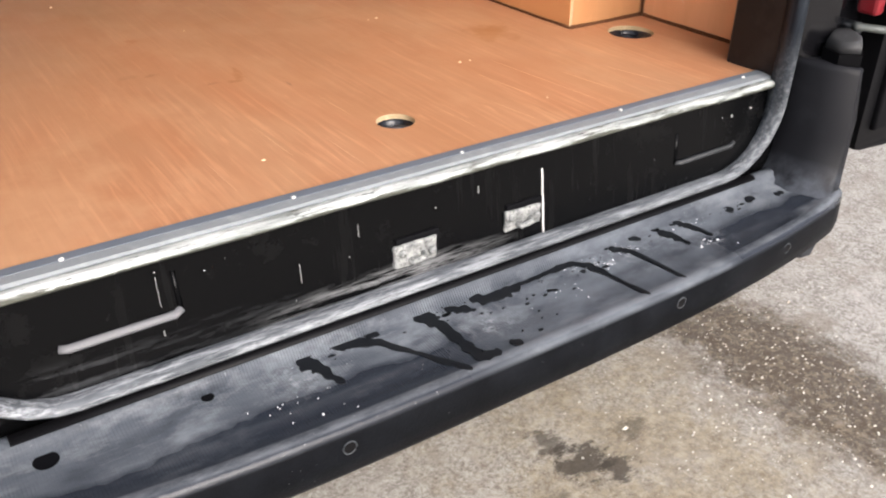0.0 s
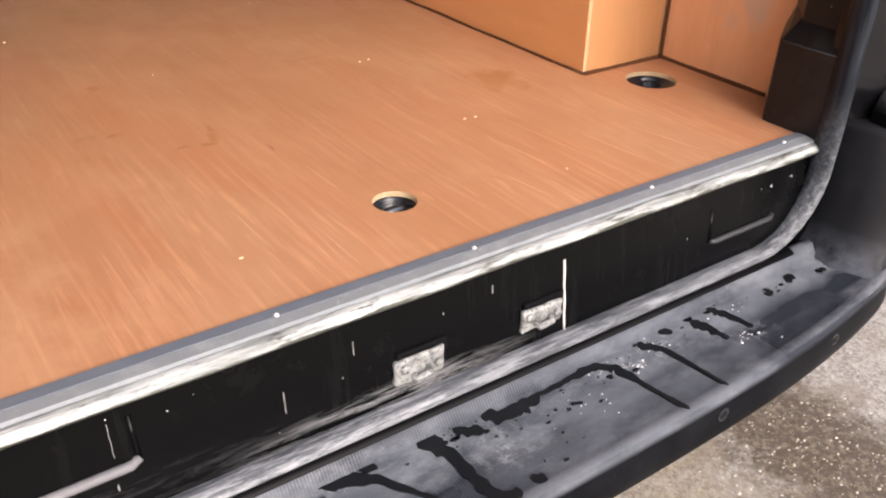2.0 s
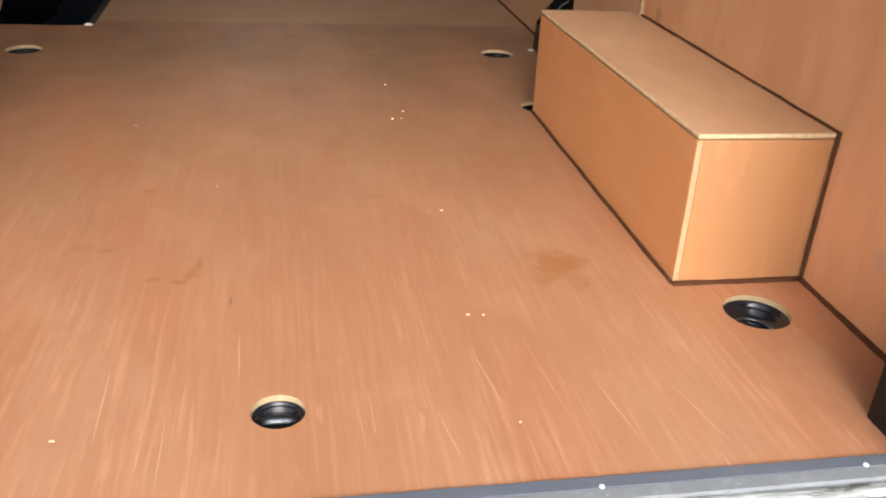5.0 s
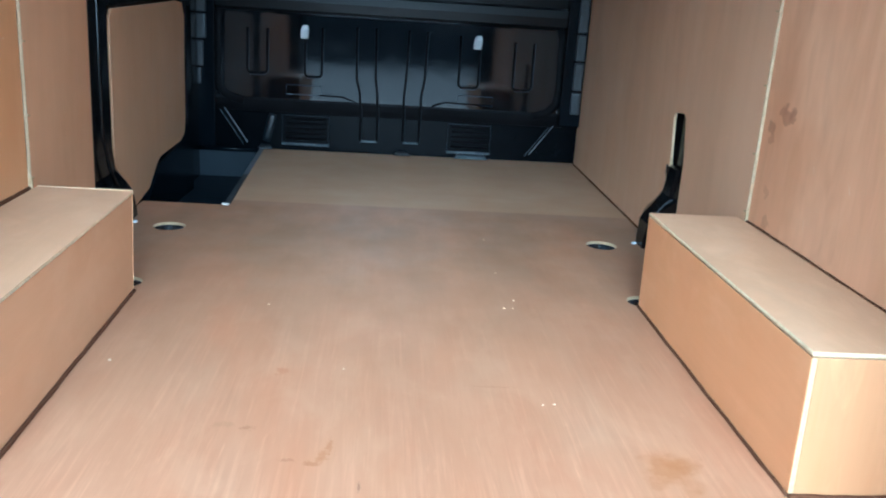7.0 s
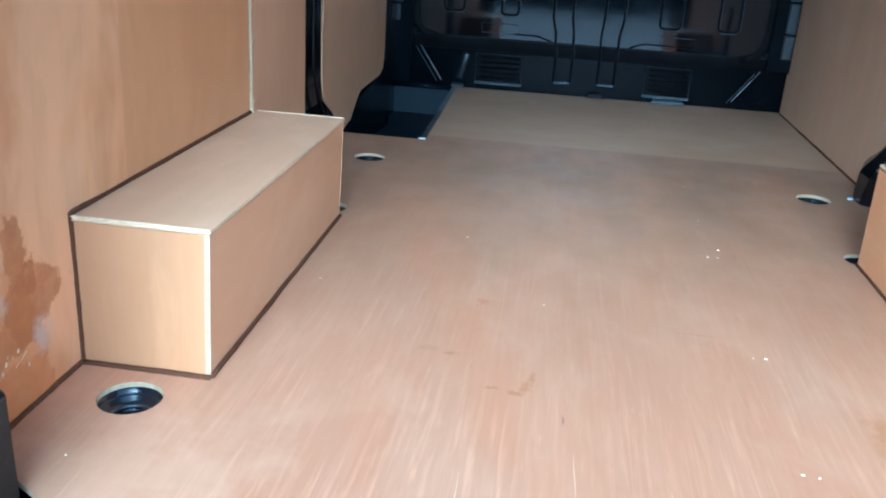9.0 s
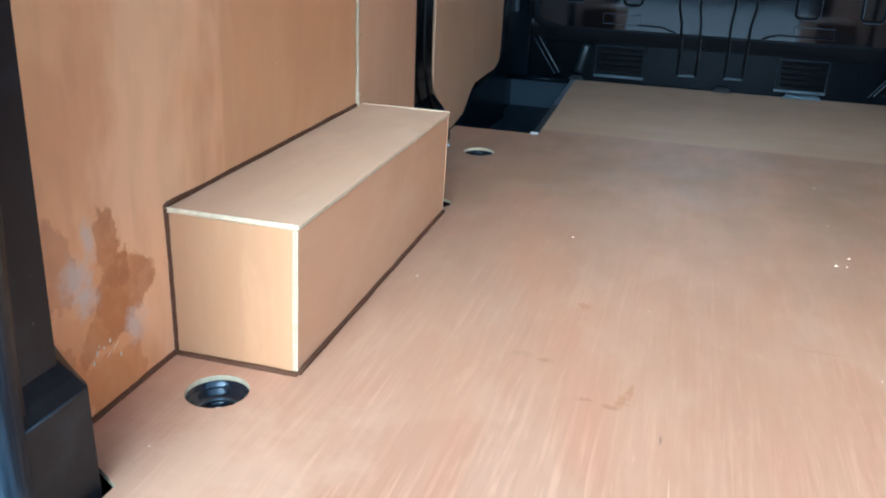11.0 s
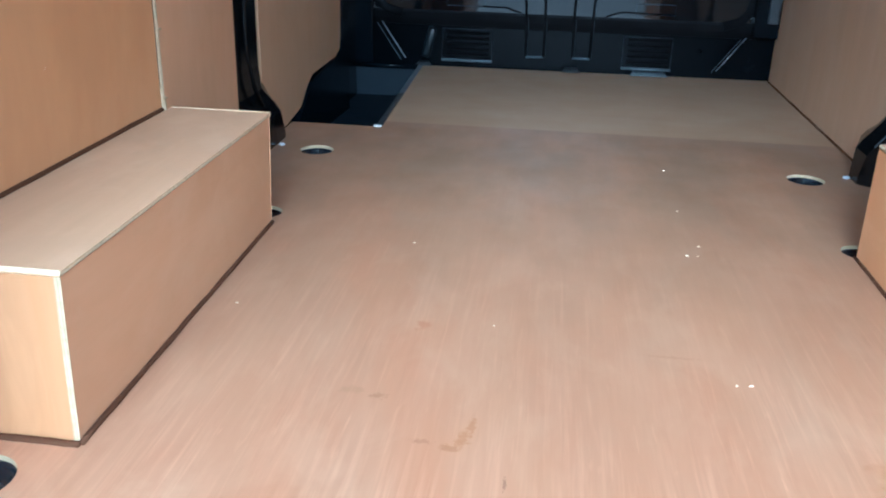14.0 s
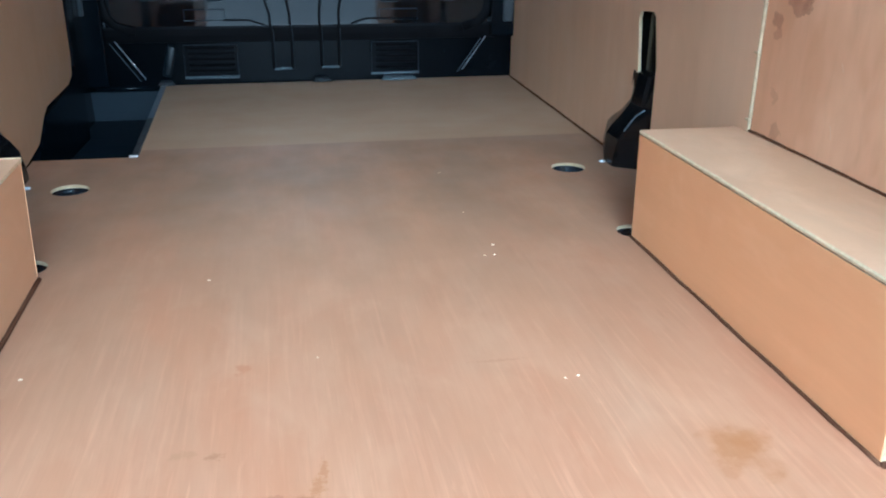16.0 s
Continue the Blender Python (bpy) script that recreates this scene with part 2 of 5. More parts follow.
far_ply_right = ply("far_ply_right", "z", (0.72, 0.472, 0.298), (0.645, 0.41, 0.25), 0.4, mottle=[((4, 3, 0.9), 0.45, 0.64, 0.5, (0.55, 0.34, 0.205)), ((3, 2.4, 1.4), 0.5, 0.64, 0.4, (0.70, 0.49, 0.33))])
far_ply_left = ply("far_ply_left", "z", (0.72, 0.43, 0.245), (0.64, 0.365, 0.20), 0.4, mottle=[((4, 3, 0.9), 0.45, 0.64, 0.5, (0.58, 0.32, 0.165)), ((3, 2.4, 1.4), 0.5, 0.64, 0.4, (0.74, 0.47, 0.28))])
door_ply = ply("door_ply", "z", (0.60, 0.385, 0.23), (0.53, 0.33, 0.19), 0.42)
# Box faces toned apart, ends darker, to offset the light each one catches
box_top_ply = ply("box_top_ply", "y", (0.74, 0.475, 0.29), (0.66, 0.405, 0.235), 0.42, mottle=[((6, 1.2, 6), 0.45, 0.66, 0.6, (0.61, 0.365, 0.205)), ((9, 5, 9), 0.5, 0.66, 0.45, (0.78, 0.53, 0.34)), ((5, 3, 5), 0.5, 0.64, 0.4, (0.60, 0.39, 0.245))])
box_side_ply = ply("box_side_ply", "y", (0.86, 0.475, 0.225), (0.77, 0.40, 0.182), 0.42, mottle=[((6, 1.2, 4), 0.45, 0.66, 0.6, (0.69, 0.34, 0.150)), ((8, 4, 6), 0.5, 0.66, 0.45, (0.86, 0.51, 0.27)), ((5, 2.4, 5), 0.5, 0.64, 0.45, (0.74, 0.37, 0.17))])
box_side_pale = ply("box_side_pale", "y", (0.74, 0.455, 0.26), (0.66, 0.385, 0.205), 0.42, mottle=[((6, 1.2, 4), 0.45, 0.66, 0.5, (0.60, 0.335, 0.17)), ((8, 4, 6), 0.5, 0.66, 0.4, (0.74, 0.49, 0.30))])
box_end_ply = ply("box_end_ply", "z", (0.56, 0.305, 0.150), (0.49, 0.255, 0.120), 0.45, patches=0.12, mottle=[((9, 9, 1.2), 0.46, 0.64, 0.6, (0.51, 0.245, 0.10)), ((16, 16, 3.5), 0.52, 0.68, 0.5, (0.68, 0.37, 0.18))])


def edge_material(axis, name="ply_edge_", tone=1.0, layers=1.0):
    """Pale sawn edge of the plywood, its thin layers stacked along one axis."""
    n = Nodes(name + axis)
    split = n.tree.nodes.new("ShaderNodeSeparateXYZ")
    n.tree.links.new(n.pos, split.inputs[0])
    wave = n.math("SINE", n.math("ADD", n.math("MULTIPLY", split.outputs["xyz".index(axis)], 1300.0), n.math("MULTIPLY", n.noise(9, 2), 1.5)))
    chips = n.noise(120, 3)
    color = n.mix(n.ramp(chips, 0.35, 0.65), tuple(tone * c for c in (0.47, 0.355, 0.205)), tuple(tone * c for c in (0.57, 0.44, 0.265)))
    color = n.mix(n.math("MULTIPLY", n.ramp(wave, 0.5, 0.95), layers * (0.65 if axis == "x" else 0.35)), color, (0.34, 0.23, 0.12))
    color = n.mix(n.math("MULTIPLY", n.ramp(n.noise(30, 4), 0.60, 0.7), 0.35), color, (0.36, 0.24, 0.13))
    n.bump(chips, 0.3)
    return n.done(color, 0.8)


def paint(name, color, rough, scuff=0.3, dust=(0.18, 0.19, 0.2), scale=7.0, spec=0.5):
    """Dark painted steel or moulded plastic with dust and scratches."""
    n = Nodes(name)
    dirt = n.ramp(n.noise(scale, 6, 0.65), 0.5, 0.8)
    scratch = n.ramp(n.noise(1, 3, 0.6, (60, 60, 14)), 0.66, 0.72)
    both = n.math("MULTIPLY", n.math("MAXIMUM", dirt, scratch), scuff)
    n.bump(n.noise(260, 3), 0.06, 0.001)
    return n.done(n.mix(both, color, dust), n.ramp(both, 0, 0.6, rough, min(1, rough + 0.35)), Specular_IOR_Level=spec)


ply_edge, ply_edge_x, ply_edge_y = edge_material("z"), edge_material("x"), edge_material("y")
# Brightened copy of the sawn edge, for light caught on the lid's bevel
lid_edge = edge_material("z", "lid_edge_", 1.4, 0.5)
navy = paint("navy_paint", (0.0026, 0.0042, 0.0066), 0.2, 0.05, (0.04, 0.055, 0.07), spec=0.11)


def gloss_panel():
    """Glossy blue-black paint, faintly smeared."""
    n = Nodes("panel_gloss")
    smear = n.ramp(n.noise(1, 4, 0.6, (5, 5, 9)), 0.5, 0.75)
    n.bump(n.noise(5, 2, 0.4), 0.10, 0.003)
    return n.done(n.mix(smear, (0.0024, 0.0038, 0.0056), (0.0065, 0.008, 0.010)), n.ramp(smear, 0, 1, 0.05, 0.10), Specular_IOR_Level=0.62)


panel_gloss = gloss_panel()
channel_black = paint("channel_black", (0.0035, 0.0042, 0.0052), 0.30, 0.15, (0.012, 0.014, 0.017), 9.0, 0.22)
apron_paint = paint("apron_paint", (0.0015, 0.0022, 0.0034), 0.22, 0.16, (0.006, 0.0085, 0.013), 9.0, 0.065)
# Lighter paint that stands for the sheen on a rounded pressing
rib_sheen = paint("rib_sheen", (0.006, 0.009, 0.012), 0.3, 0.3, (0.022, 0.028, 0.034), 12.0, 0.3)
vent_rim = paint("vent_rim", (0.012, 0.015, 0.019), 0.36, 0.4, (0.035, 0.042, 0.050), 22.0, 0.3)
tab_grey = paint("tab_grey", (0.110, 0.128, 0.145), 0.3, 0.4, (0.22, 0.25, 0.27), 26.0)

well_blue = paint("well_blue", (0.010, 0.017, 0.026), 0.5, 0.2, (0.04, 0.06, 0.08))
well_paint = paint("well_paint", (0.006, 0.010, 0.016), 0.55, 0.15, (0.03, 0.045, 0.06), spec=0.15)
black_paint = paint("black_paint", (0.004, 0.004, 0.005), 0.16, 0.10, (0.12, 0.12, 0.13), 18.0)
pillar_black = paint("pillar_black", (0.0028, 0.0030, 0.0036), 0.20, 0.08, (0.05, 0.055, 0.06), 14.0, 0.3)
groove_black = paint("groove_black", (0.003, 0.003, 0.004), 0.6, 0.02, spec=0.1)


def scuffed_trim():
    """Brown-black pillar paint with white chips and short vertical scratches."""
    n = Nodes("pillar_trim")
    dirt = n.math("MULTIPLY", n.ramp(n.noise(11, 6, 0.65), 0.5, 0.8), 0.3)
    chip = n.math("MULTIPLY", n.ramp(n.noise(1, 3, 0.6, (140, 140, 45)), 0.735, 0.76), n.ramp(n.noise(13, 3), 0.45, 0.55))
    color = n.mix(dirt, (0.0125, 0.0108, 0.0108), (0.085, 0.078, 0.074))
    n.bump(n.noise(260, 3), 0.06, 0.001)
    return n.done(n.mix(n.math("MULTIPLY", chip, 0.9), color, (0.50, 0.50, 0.49)), 0.4, Specular_IOR_Level=0.25)


trim_brown = scuffed_trim()
pad_grey = paint("pad_grey", (0.036, 0.042, 0.048), 0.5, 0.4, (0.085, 0.092, 0.10))
rubber_grey = paint("rubber_grey", (0.035, 0.036, 0.038), 0.6, 0.4)
rubber = paint("rubber", (0.0042, 0.0042, 0.005), 0.45, 0.10, (0.04, 0.04, 0.045), spec=0.14)
sealant = paint("brown_sealant", (0.105, 0.046, 0.022), 0.8, 0.4, (0.16, 0.078, 0.042), 40.0, 0.08)
white_plastic = paint("white_plastic", (0.62, 0.66, 0.70), 0.45, 0.2, (0.4, 0.4, 0.4))
red_plastic = paint("red_plastic", (0.22, 0.012, 0.018), 0.35, 0.2)
orange_plastic = paint("orange_reflector", (0.5, 0.09, 0.03), 0.3, 0.1)
frame_grey = paint("hinge_grey", (0.085, 0.095, 0.088), 0.45, 0.5, (0.16, 0.17, 0.17), 22.0)


def plastic_step():
    """Blue-grey moulded bumper plastic: ribbed tread under dust and reflected sky, wiped clean in one broad patch, its
    raised front edge scuffed pale with a painted highlight, the face below darkened as shaded.
    """
    n = Nodes("bumper_plastic")
    split = n.tree.nodes.new("ShaderNodeSeparateXYZ")
    n.tree.links.new(n.pos, split.inputs[0])
    x, y, z = split.outputs
    wander = n.math("ADD", y, n.math("MULTIPLY", n.noise(6, 4, 0.55), 0.10))
    clean = n.math("MULTIPLY", n.ramp(wander, -0.092, -0.106), n.ramp(x, 0.02, -0.14))
    clean = n.math("MAXIMUM", clean, n.math("MULTIPLY", n.ramp(x, 0.40, 0.46), n.ramp(wander, -0.07, -0.10)))
    film_and_light = n.ramp(n.noise(9, 6, 0.62, (0.8, 1.7, 1)), 0.36, 0.62, 0.25, 1.0)
    film_and_light = n.math("MULTIPLY", film_and_light, n.ramp(clean, 0, 1, 1.0, 0.05))
    # grey of the dust also carries the sky's reflection
    color = n.mix(film_and_light, (0.018, 0.022, 0.031), n.mix(n.ramp(x, -0.15, 0.20), (0.088, 0.100, 0.117), (0.118, 0.133, 0.153)))
    cloud = n.math("MULTIPLY", n.ramp(n.noise(11, 7, 0.7, (0.7, 1.4, 1), (3, 1, 0)), 0.50, 0.66), n.ramp(clean, 0, 1, 0.7, 0.15))
    color = n.mix(cloud, color, (0.185, 0.202, 0.222))
    drag = n.math("MULTIPLY", n.ramp(n.noise(1, 5, 0.7, (12, 95, 40)), 0.60, 0.72), n.ramp(clean, 0, 1, 0.30, 0.10))
    color = n.mix(drag, color, (0.20, 0.215, 0.235))
    # front face painted darker for its shade
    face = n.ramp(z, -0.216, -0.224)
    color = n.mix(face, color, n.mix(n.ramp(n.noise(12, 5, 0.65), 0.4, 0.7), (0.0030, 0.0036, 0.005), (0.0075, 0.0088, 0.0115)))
    # pale edge: scuffs and the highlight on the raised lip
    lip = n.math("MULTIPLY", n.math("MULTIPLY", n.ramp(z, -0.2128, -0.2108), n.ramp(y, -0.168, -0.176)), n.ramp(n.noise(1, 6, 0.7, (16, 40, 40)), 0.35, 0.6, 0.20, 0.65))
    color = n.mix(lip, color, (0.19, 0.205, 0.225))
    # broken pale spots painted for the glitter of splashed water
    for px, py, sx, sy in ((0.235, -0.115, 0.075, 0.035), (0.31, -0.115, 0.05, 0.05), (-0.345, -0.120, 0.06, 0.05), (0.46, -0.17, 0.06, 0.04), (-0.03, -0.15, 0.07, 0.05), (-0.24, -0.09, 0.05, 0.02)):
        splash = n.math("MULTIPLY", n.spot((px, py, -0.212), (sx, sy, 0.1), 0.9), n.ramp(n.noise(62, 6, 0.75), 0.50, 0.64))
        color = n.mix(n.math("MULTIPLY", splash, 0.55), color, (0.36, 0.38, 0.40))
    speck = n.math("MULTIPLY", n.ramp(n.noise(150, 3, 0.6), 0.70, 0.75), n.ramp(n.noise(9, 3), 0.5, 0.62))
    color = n.mix(n.math("MULTIPLY", speck, 0.8), color, (0.5, 0.51, 0.52))
    edge = n.math("SUBTRACT", y, n.math("ADD", -0.236, n.math("MULTIPLY", n.math("POWER", n.math("DIVIDE", n.math("ABSOLUTE", x), 0.80), 3.2), 0.055)))
    ribs = n.add("ShaderNodeTexWave", Vector=n.scaled((1, 0, 0)), Scale=70.0, Distortion=0.0).outputs[1]
    ribs = n.math("MULTIPLY", n.math("MULTIPLY", ribs, n.ramp(edge, 0.018, 0.026)), n.ramp(n.noise(8, 2), 0.38, 0.58))
    n.bump(n.math("ADD", ribs, n.noise(300, 2)), 0.6, 0.001)
    return n.done(color, n.math("ADD", n.ramp(film_and_light, 0, 1, 0.26, 0.48), n.math("MULTIPLY", face, 0.25)), Specular_IOR_Level=n.ramp(face, 0, 1, 0.32, 0.10))


def worn_lip():
    """Black painted flange worn to pale primer and grey metal along its edge."""
    n = Nodes("worn_flange")
    wear = n.ramp(n.noise(1, 6, 0.65, (9, 40, 20)), 0.38, 0.66)
    pale = n.ramp(n.noise(1, 6, 0.78, (11, 110, 90)), 0.46, 0.62)
    color = n.mix(wear, (0.055, 0.061, 0.070), (0.150, 0.163, 0.178))
    split = n.tree.nodes.new("ShaderNodeSeparateXYZ")
    n.tree.links.new(n.pos, split.inputs[0])
    tread = n.ramp(split.outputs[2], 0.10, -0.14)
    color = n.mix(tread, n.mix(n.ramp(n.noise(1, 5, 0.7, (70, 90, 4)), 0.45, 0.62), (0.010, 0.014, 0.020), (0.034, 0.042, 0.053)), color)
    color = n.mix(n.math("MULTIPLY", n.math("MULTIPLY", pale, tread), n.ramp(split.outputs[0], 0.30, -0.45, 0.50, 0.95)), color, (0.42, 0.44, 0.46))
    n.bump(pale, 0.3, 0.001)
    return n.done(color, 0.5, Specular_IOR_Level=0.2)


def sill_top():
    """Cream sill lip, its paint flaked to white, green-grey and dark."""
    n = Nodes("flaked_sill")
    a = n.ramp(n.noise(1, 6, 0.72, (7, 110, 110)), 0.42, 0.58)
    b = n.ramp(n.noise(1, 6, 0.72, (26, 150, 150), (3, 1, 0)), 0.57, 0.66)
    color = n.mix(a, (0.24, 0.26, 0.25), (0.56, 0.59, 0.575))
    split = n.tree.nodes.new("ShaderNodeSeparateXYZ")
    n.tree.links.new(n.pos, split.inputs[0])
    # mottled darkening that grows towards the lip's underside
    worn = n.math("ADD", n.ramp(split.outputs[2], -0.009, -0.018, 0.0, 0.34), n.noise(1, 6, 0.72, (9, 60, 60), (1, 4, 0)))
    color = n.mix(n.ramp(worn, 0.56, 0.64), color, (0.085, 0.088, 0.07))
    color = n.mix(b, color, (0.05, 0.055, 0.05))
    n.bump(a, 0.4, 0.002)
    return n.done(color, 0.5)


def metal(name, color, rough):
    n = Nodes(name)
    n.bump(n.noise(90, 4), 0.15, 0.001)
    return n.done(n.mix(n.ramp(n.noise(25, 5), 0.4, 0.7), color, tuple(0.55 * c for c in color)), n.ramp(n.noise(40, 4), 0.3, 0.7, rough - 0.08, rough + 0.12), 1.0)


def black_sill():
    """Glossy black sill paint with fine scratches and dust."""
    n = Nodes("sill_paint")
    runs = n.math("MULTIPLY", n.ramp(n.noise(1, 4, 0.6, (55, 20, 2.5)), 0.55, 0.8), n.ramp(n.noise(5, 3), 0.4, 0.65))
    dust = n.math("MULTIPLY", n.math("MAXIMUM", n.ramp(n.noise(14, 6, 0.7), 0.55, 0.9), runs), 0.13)
    chip = n.ramp(n.noise(75, 2, 0.5), 0.775, 0.80)
    color = n.mix(dust, (0.0019, 0.0020, 0.0023), (0.050, 0.049, 0.048))
    color = n.mix(chip, color, (0.55, 0.55, 0.54))
    rub = n.math("MULTIPLY", n.spot((-0.13, -0.03, -0.158), (0.26, 0.1, 0.026), 0.8), n.ramp(n.noise(1, 6, 0.78, (7, 90, 90)), 0.46, 0.60))
    color = n.mix(n.math("MULTIPLY", rub, 0.5), color, (0.46, 0.47, 0.48))
    scrape = n.math("MULTIPLY", n.spot((-0.55, -0.03, -0.150), (0.35, 0.1, 0.035), 0.8), n.ramp(n.noise(1, 6, 0.75, (8, 70, 80)), 0.48, 0.66))
    color = n.mix(n.math("MULTIPLY", scrape, 0.16), color, (0.24, 0.25, 0.265))
    return n.done(color, n.ramp(dust, 0, 0.15, 0.25, 0.5), Specular_IOR_Level=0.14)


def ground_material():
    """Old pale concrete with light aggregate, a ragged dark brown band and oil."""
    n = Nodes("old_concrete")
    stone = n.add("ShaderNodeTexVoronoi", Vector=n.scaled((1, 1, 1)), Scale=85.0)
    small = n.noise(110, 6, 0.8)
    patch = n.noise(18, 7, 0.75)
    broad = n.noise(1.6, 5, 0.6)
    color = n.mix(n.ramp(small, 0.40, 0.60), (0.18, 0.158, 0.130), (0.50, 0.478, 0.440))
    color = n.mix(n.math("MULTIPLY", n.ramp(patch, 0.46, 0.64), 0.5), color, (0.54, 0.513, 0.473))
    color = n.mix(n.math("MULTIPLY", n.ramp(n.noise(7, 6, 0.7, offset=(4, 2, 0)), 0.50, 0.62), 0.55), color, (0.25, 0.21, 0.165))
    pale = n.math("MULTIPLY", n.ramp(stone.outputs["Distance"], 0.34, 0.20), n.ramp(n.noise(20, 4, 0.7, offset=(2, 7, 0)), 0.50, 0.62))
    color = n.mix(n.math("MULTIPLY", pale, 0.55), color, (0.70, 0.68, 0.64))
    color = n.mix(n.math("MULTIPLY", n.ramp(broad, 0.5, 0.7), 0.35), color, (0.28, 0.25, 0.215))
    tan = n.spot((0.30, -0.30, -0.64), (0.55, 0.65, 1), 0.7)
    tan = n.math("MULTIPLY", n.math("ADD", tan, n.ramp(n.noise(6, 6, 0.65), 0.3, 0.7, -0.6, 0.35)), n.ramp(tan, 0.0, 0.2))
    color = n.mix(n.math("MULTIPLY", n.ramp(tan, 0.0, 0.9), 0.6), color, n.mix(n.ramp(n.noise(48, 6, 0.72), 0.42, 0.62), (0.20, 0.155, 0.09), (0.42, 0.345, 0.225)))
    brown_band = n.spot((0.80, -0.17, -0.64), (0.24, 0.62, 1), 0.95)
    brown_band = n.math("MULTIPLY", n.math("ADD", brown_band, n.ramp(n.noise(16, 7, 0.78), 0.3, 0.7, -0.5, 0.45)), n.ramp(brown_band, 0.0, 0.35))
    color = n.mix(n.math("MULTIPLY", n.ramp(brown_band, 0.0, 0.55), 0.85), color, n.mix(n.ramp(n.noise(60, 5, 0.75), 0.48, 0.66), (0.062, 0.041, 0.022), (0.24, 0.19, 0.13)))
    broken = n.ramp(n.noise(24, 6, 0.7, (0.8, 1.3, 1)), 0.3, 0.7, -1.0, 0.45)
    for x, y, sx, sy, amount in ((0.225, -0.145, 0.085, 0.075, 0.85), (0.265, -0.19, 0.06, 0.05, 0.8), (0.19, -0.07, 0.05, 0.06, 0.7), (0.36, -0.12, 0.06, 0.04, 0.45), (0.10, -0.19, 0.05, 0.03, 0.4)):
        oil = n.spot((x, y, -0.64), (sx, sy, 1), 0.9)
        oil = n.math("MULTIPLY", n.math("ADD", oil, broken), n.ramp(oil, 0.0, 0.15))
        color = n.mix(n.math("MULTIPLY", n.ramp(oil, 0.02, 0.4), amount), color, (0.045, 0.036, 0.026))
    n.bump(n.math("ADD", n.math("MULTIPLY", patch, 1.5), small), 0.25, 0.003)
    return n.done(color, 0.85)


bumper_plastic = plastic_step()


def cap_plastic():
    """Dark grained plastic of the bumper's ends, dust lying on its flat foot."""
    n = Nodes("bumper_dark")
    split = n.tree.nodes.new("ShaderNodeSeparateXYZ")
    n.tree.links.new(n.pos, split.inputs[0])
    foot = n.math("MULTIPLY", n.ramp(split.outputs[2], -0.150, -0.198), n.ramp(n.noise(14, 6, 0.65), 0.35, 0.6))
    dirt = n.math("MULTIPLY", n.ramp(n.noise(9, 6, 0.65), 0.5, 0.8), 0.3)
    color = n.mix(dirt, (0.011, 0.0115, 0.0140), (0.045, 0.048, 0.054))
    n.bump(n.noise(260, 3), 0.08, 0.001)
    return n.done(n.mix(n.math("MULTIPLY", foot, 0.9), color, (0.085, 0.095, 0.112)), 0.5, Specular_IOR_Level=0.2)


bumper_dark = cap_plastic()
flange_worn = worn_lip()
sill_flaked = sill_top()
sill_paint = black_sill()
strip_grey = paint("strip_grey", (0.13, 0.155, 0.19), 0.5, 0.4, (0.24, 0.26, 0.28), 16.0)
strip_pale = paint("strip_pale", (0.20, 0.22, 0.235), 0.5, 0.7, (0.36, 0.385, 0.385), 26.0)
aluminium = metal("aluminium", (0.62, 0.63, 0.65), 0.62)
cup_black = paint("cup_black", (0.007, 0.009, 0.013), 0.22, 0.15, (0.05, 0.055, 0.06), spec=0.5)
steel = metal("zinc_steel", (0.80, 0.79, 0.75), 0.45)
concrete = ground_material()


def zinc_worn():
    """Zinc plate gone chalky white with dark pits."""
    n = Nodes("worn_zinc")
    pit = n.ramp(n.noise(210, 4, 0.7), 0.52, 0.66)
    color = n.mix(n.ramp(n.noise(60, 5, 0.7), 0.35, 0.65), (0.17, 0.18, 0.18), (0.50, 0.51, 0.49))
    n.bump(n.noise(180, 4, 0.7), 0.7, 0.003)
    return n.done(n.mix(pit, color, (0.06, 0.06, 0.06)), 0.55, 0.25)


zinc = zinc_worn()
screw_white = paint("screw_white", (0.78, 0.78, 0.76), 0.4, 0.2, (0.4, 0.4, 0.4))
# Pale paint for the highlights painted along groove edges
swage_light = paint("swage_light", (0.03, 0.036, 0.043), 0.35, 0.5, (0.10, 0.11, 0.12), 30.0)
ring_steel = metal("ring_steel", (0.16, 0.18, 0.20), 0.4)
ledge_dark = paint("ledge_dark", (0.035, 0.037, 0.04), 0.5, 0.4, (0.09, 0.09, 0.095), 20.0)
ledge_grey = paint("ledge_grey", (0.17, 0.17, 0.18), 0.6, 0.4, (0.26, 0.26, 0.27), 20.0)


def grit_material():
    n = Nodes("grit_stone")
    island = n.tree.nodes.new("ShaderNodeNewGeometry").outputs["Random Per Island"]
    return n.done(n.mix(island, (0.20, 0.17, 0.125), (0.66, 0.63, 0.56)), 0.8)


grit_stone = grit_material()


def wet_material():
    n = Nodes("water_film")
    return n.done((0.010, 0.0115, 0.014), 0.28, Specular_IOR_Level=0.25)


water = wet_material()
chip_wood = Nodes("chip_wood").done((0.72, 0.54, 0.35), 0.8)
lining_pale = Nodes("lining_pale").done((0.82, 0.60, 0.40), 0.8)
scratch_pale = Nodes("scratch_pale").done((0.70, 0.44, 0.27), 0.7)
# Pale colour stands for the sparkle of the drops
drop_glint = Nodes("drop_glint").done((0.66, 0.68, 0.70), 0.12)
chip_pale = Nodes("pale_scuff").done((0.75, 0.73, 0.70), 0.7)
drip_grey = Nodes("drip_grey").done((0.30, 0.30, 0.29), 0.6)
far_dark = paint("far_wall", (0.060, 0.058, 0.058), 0.9, 0.4, (0.10, 0.096, 0.092))
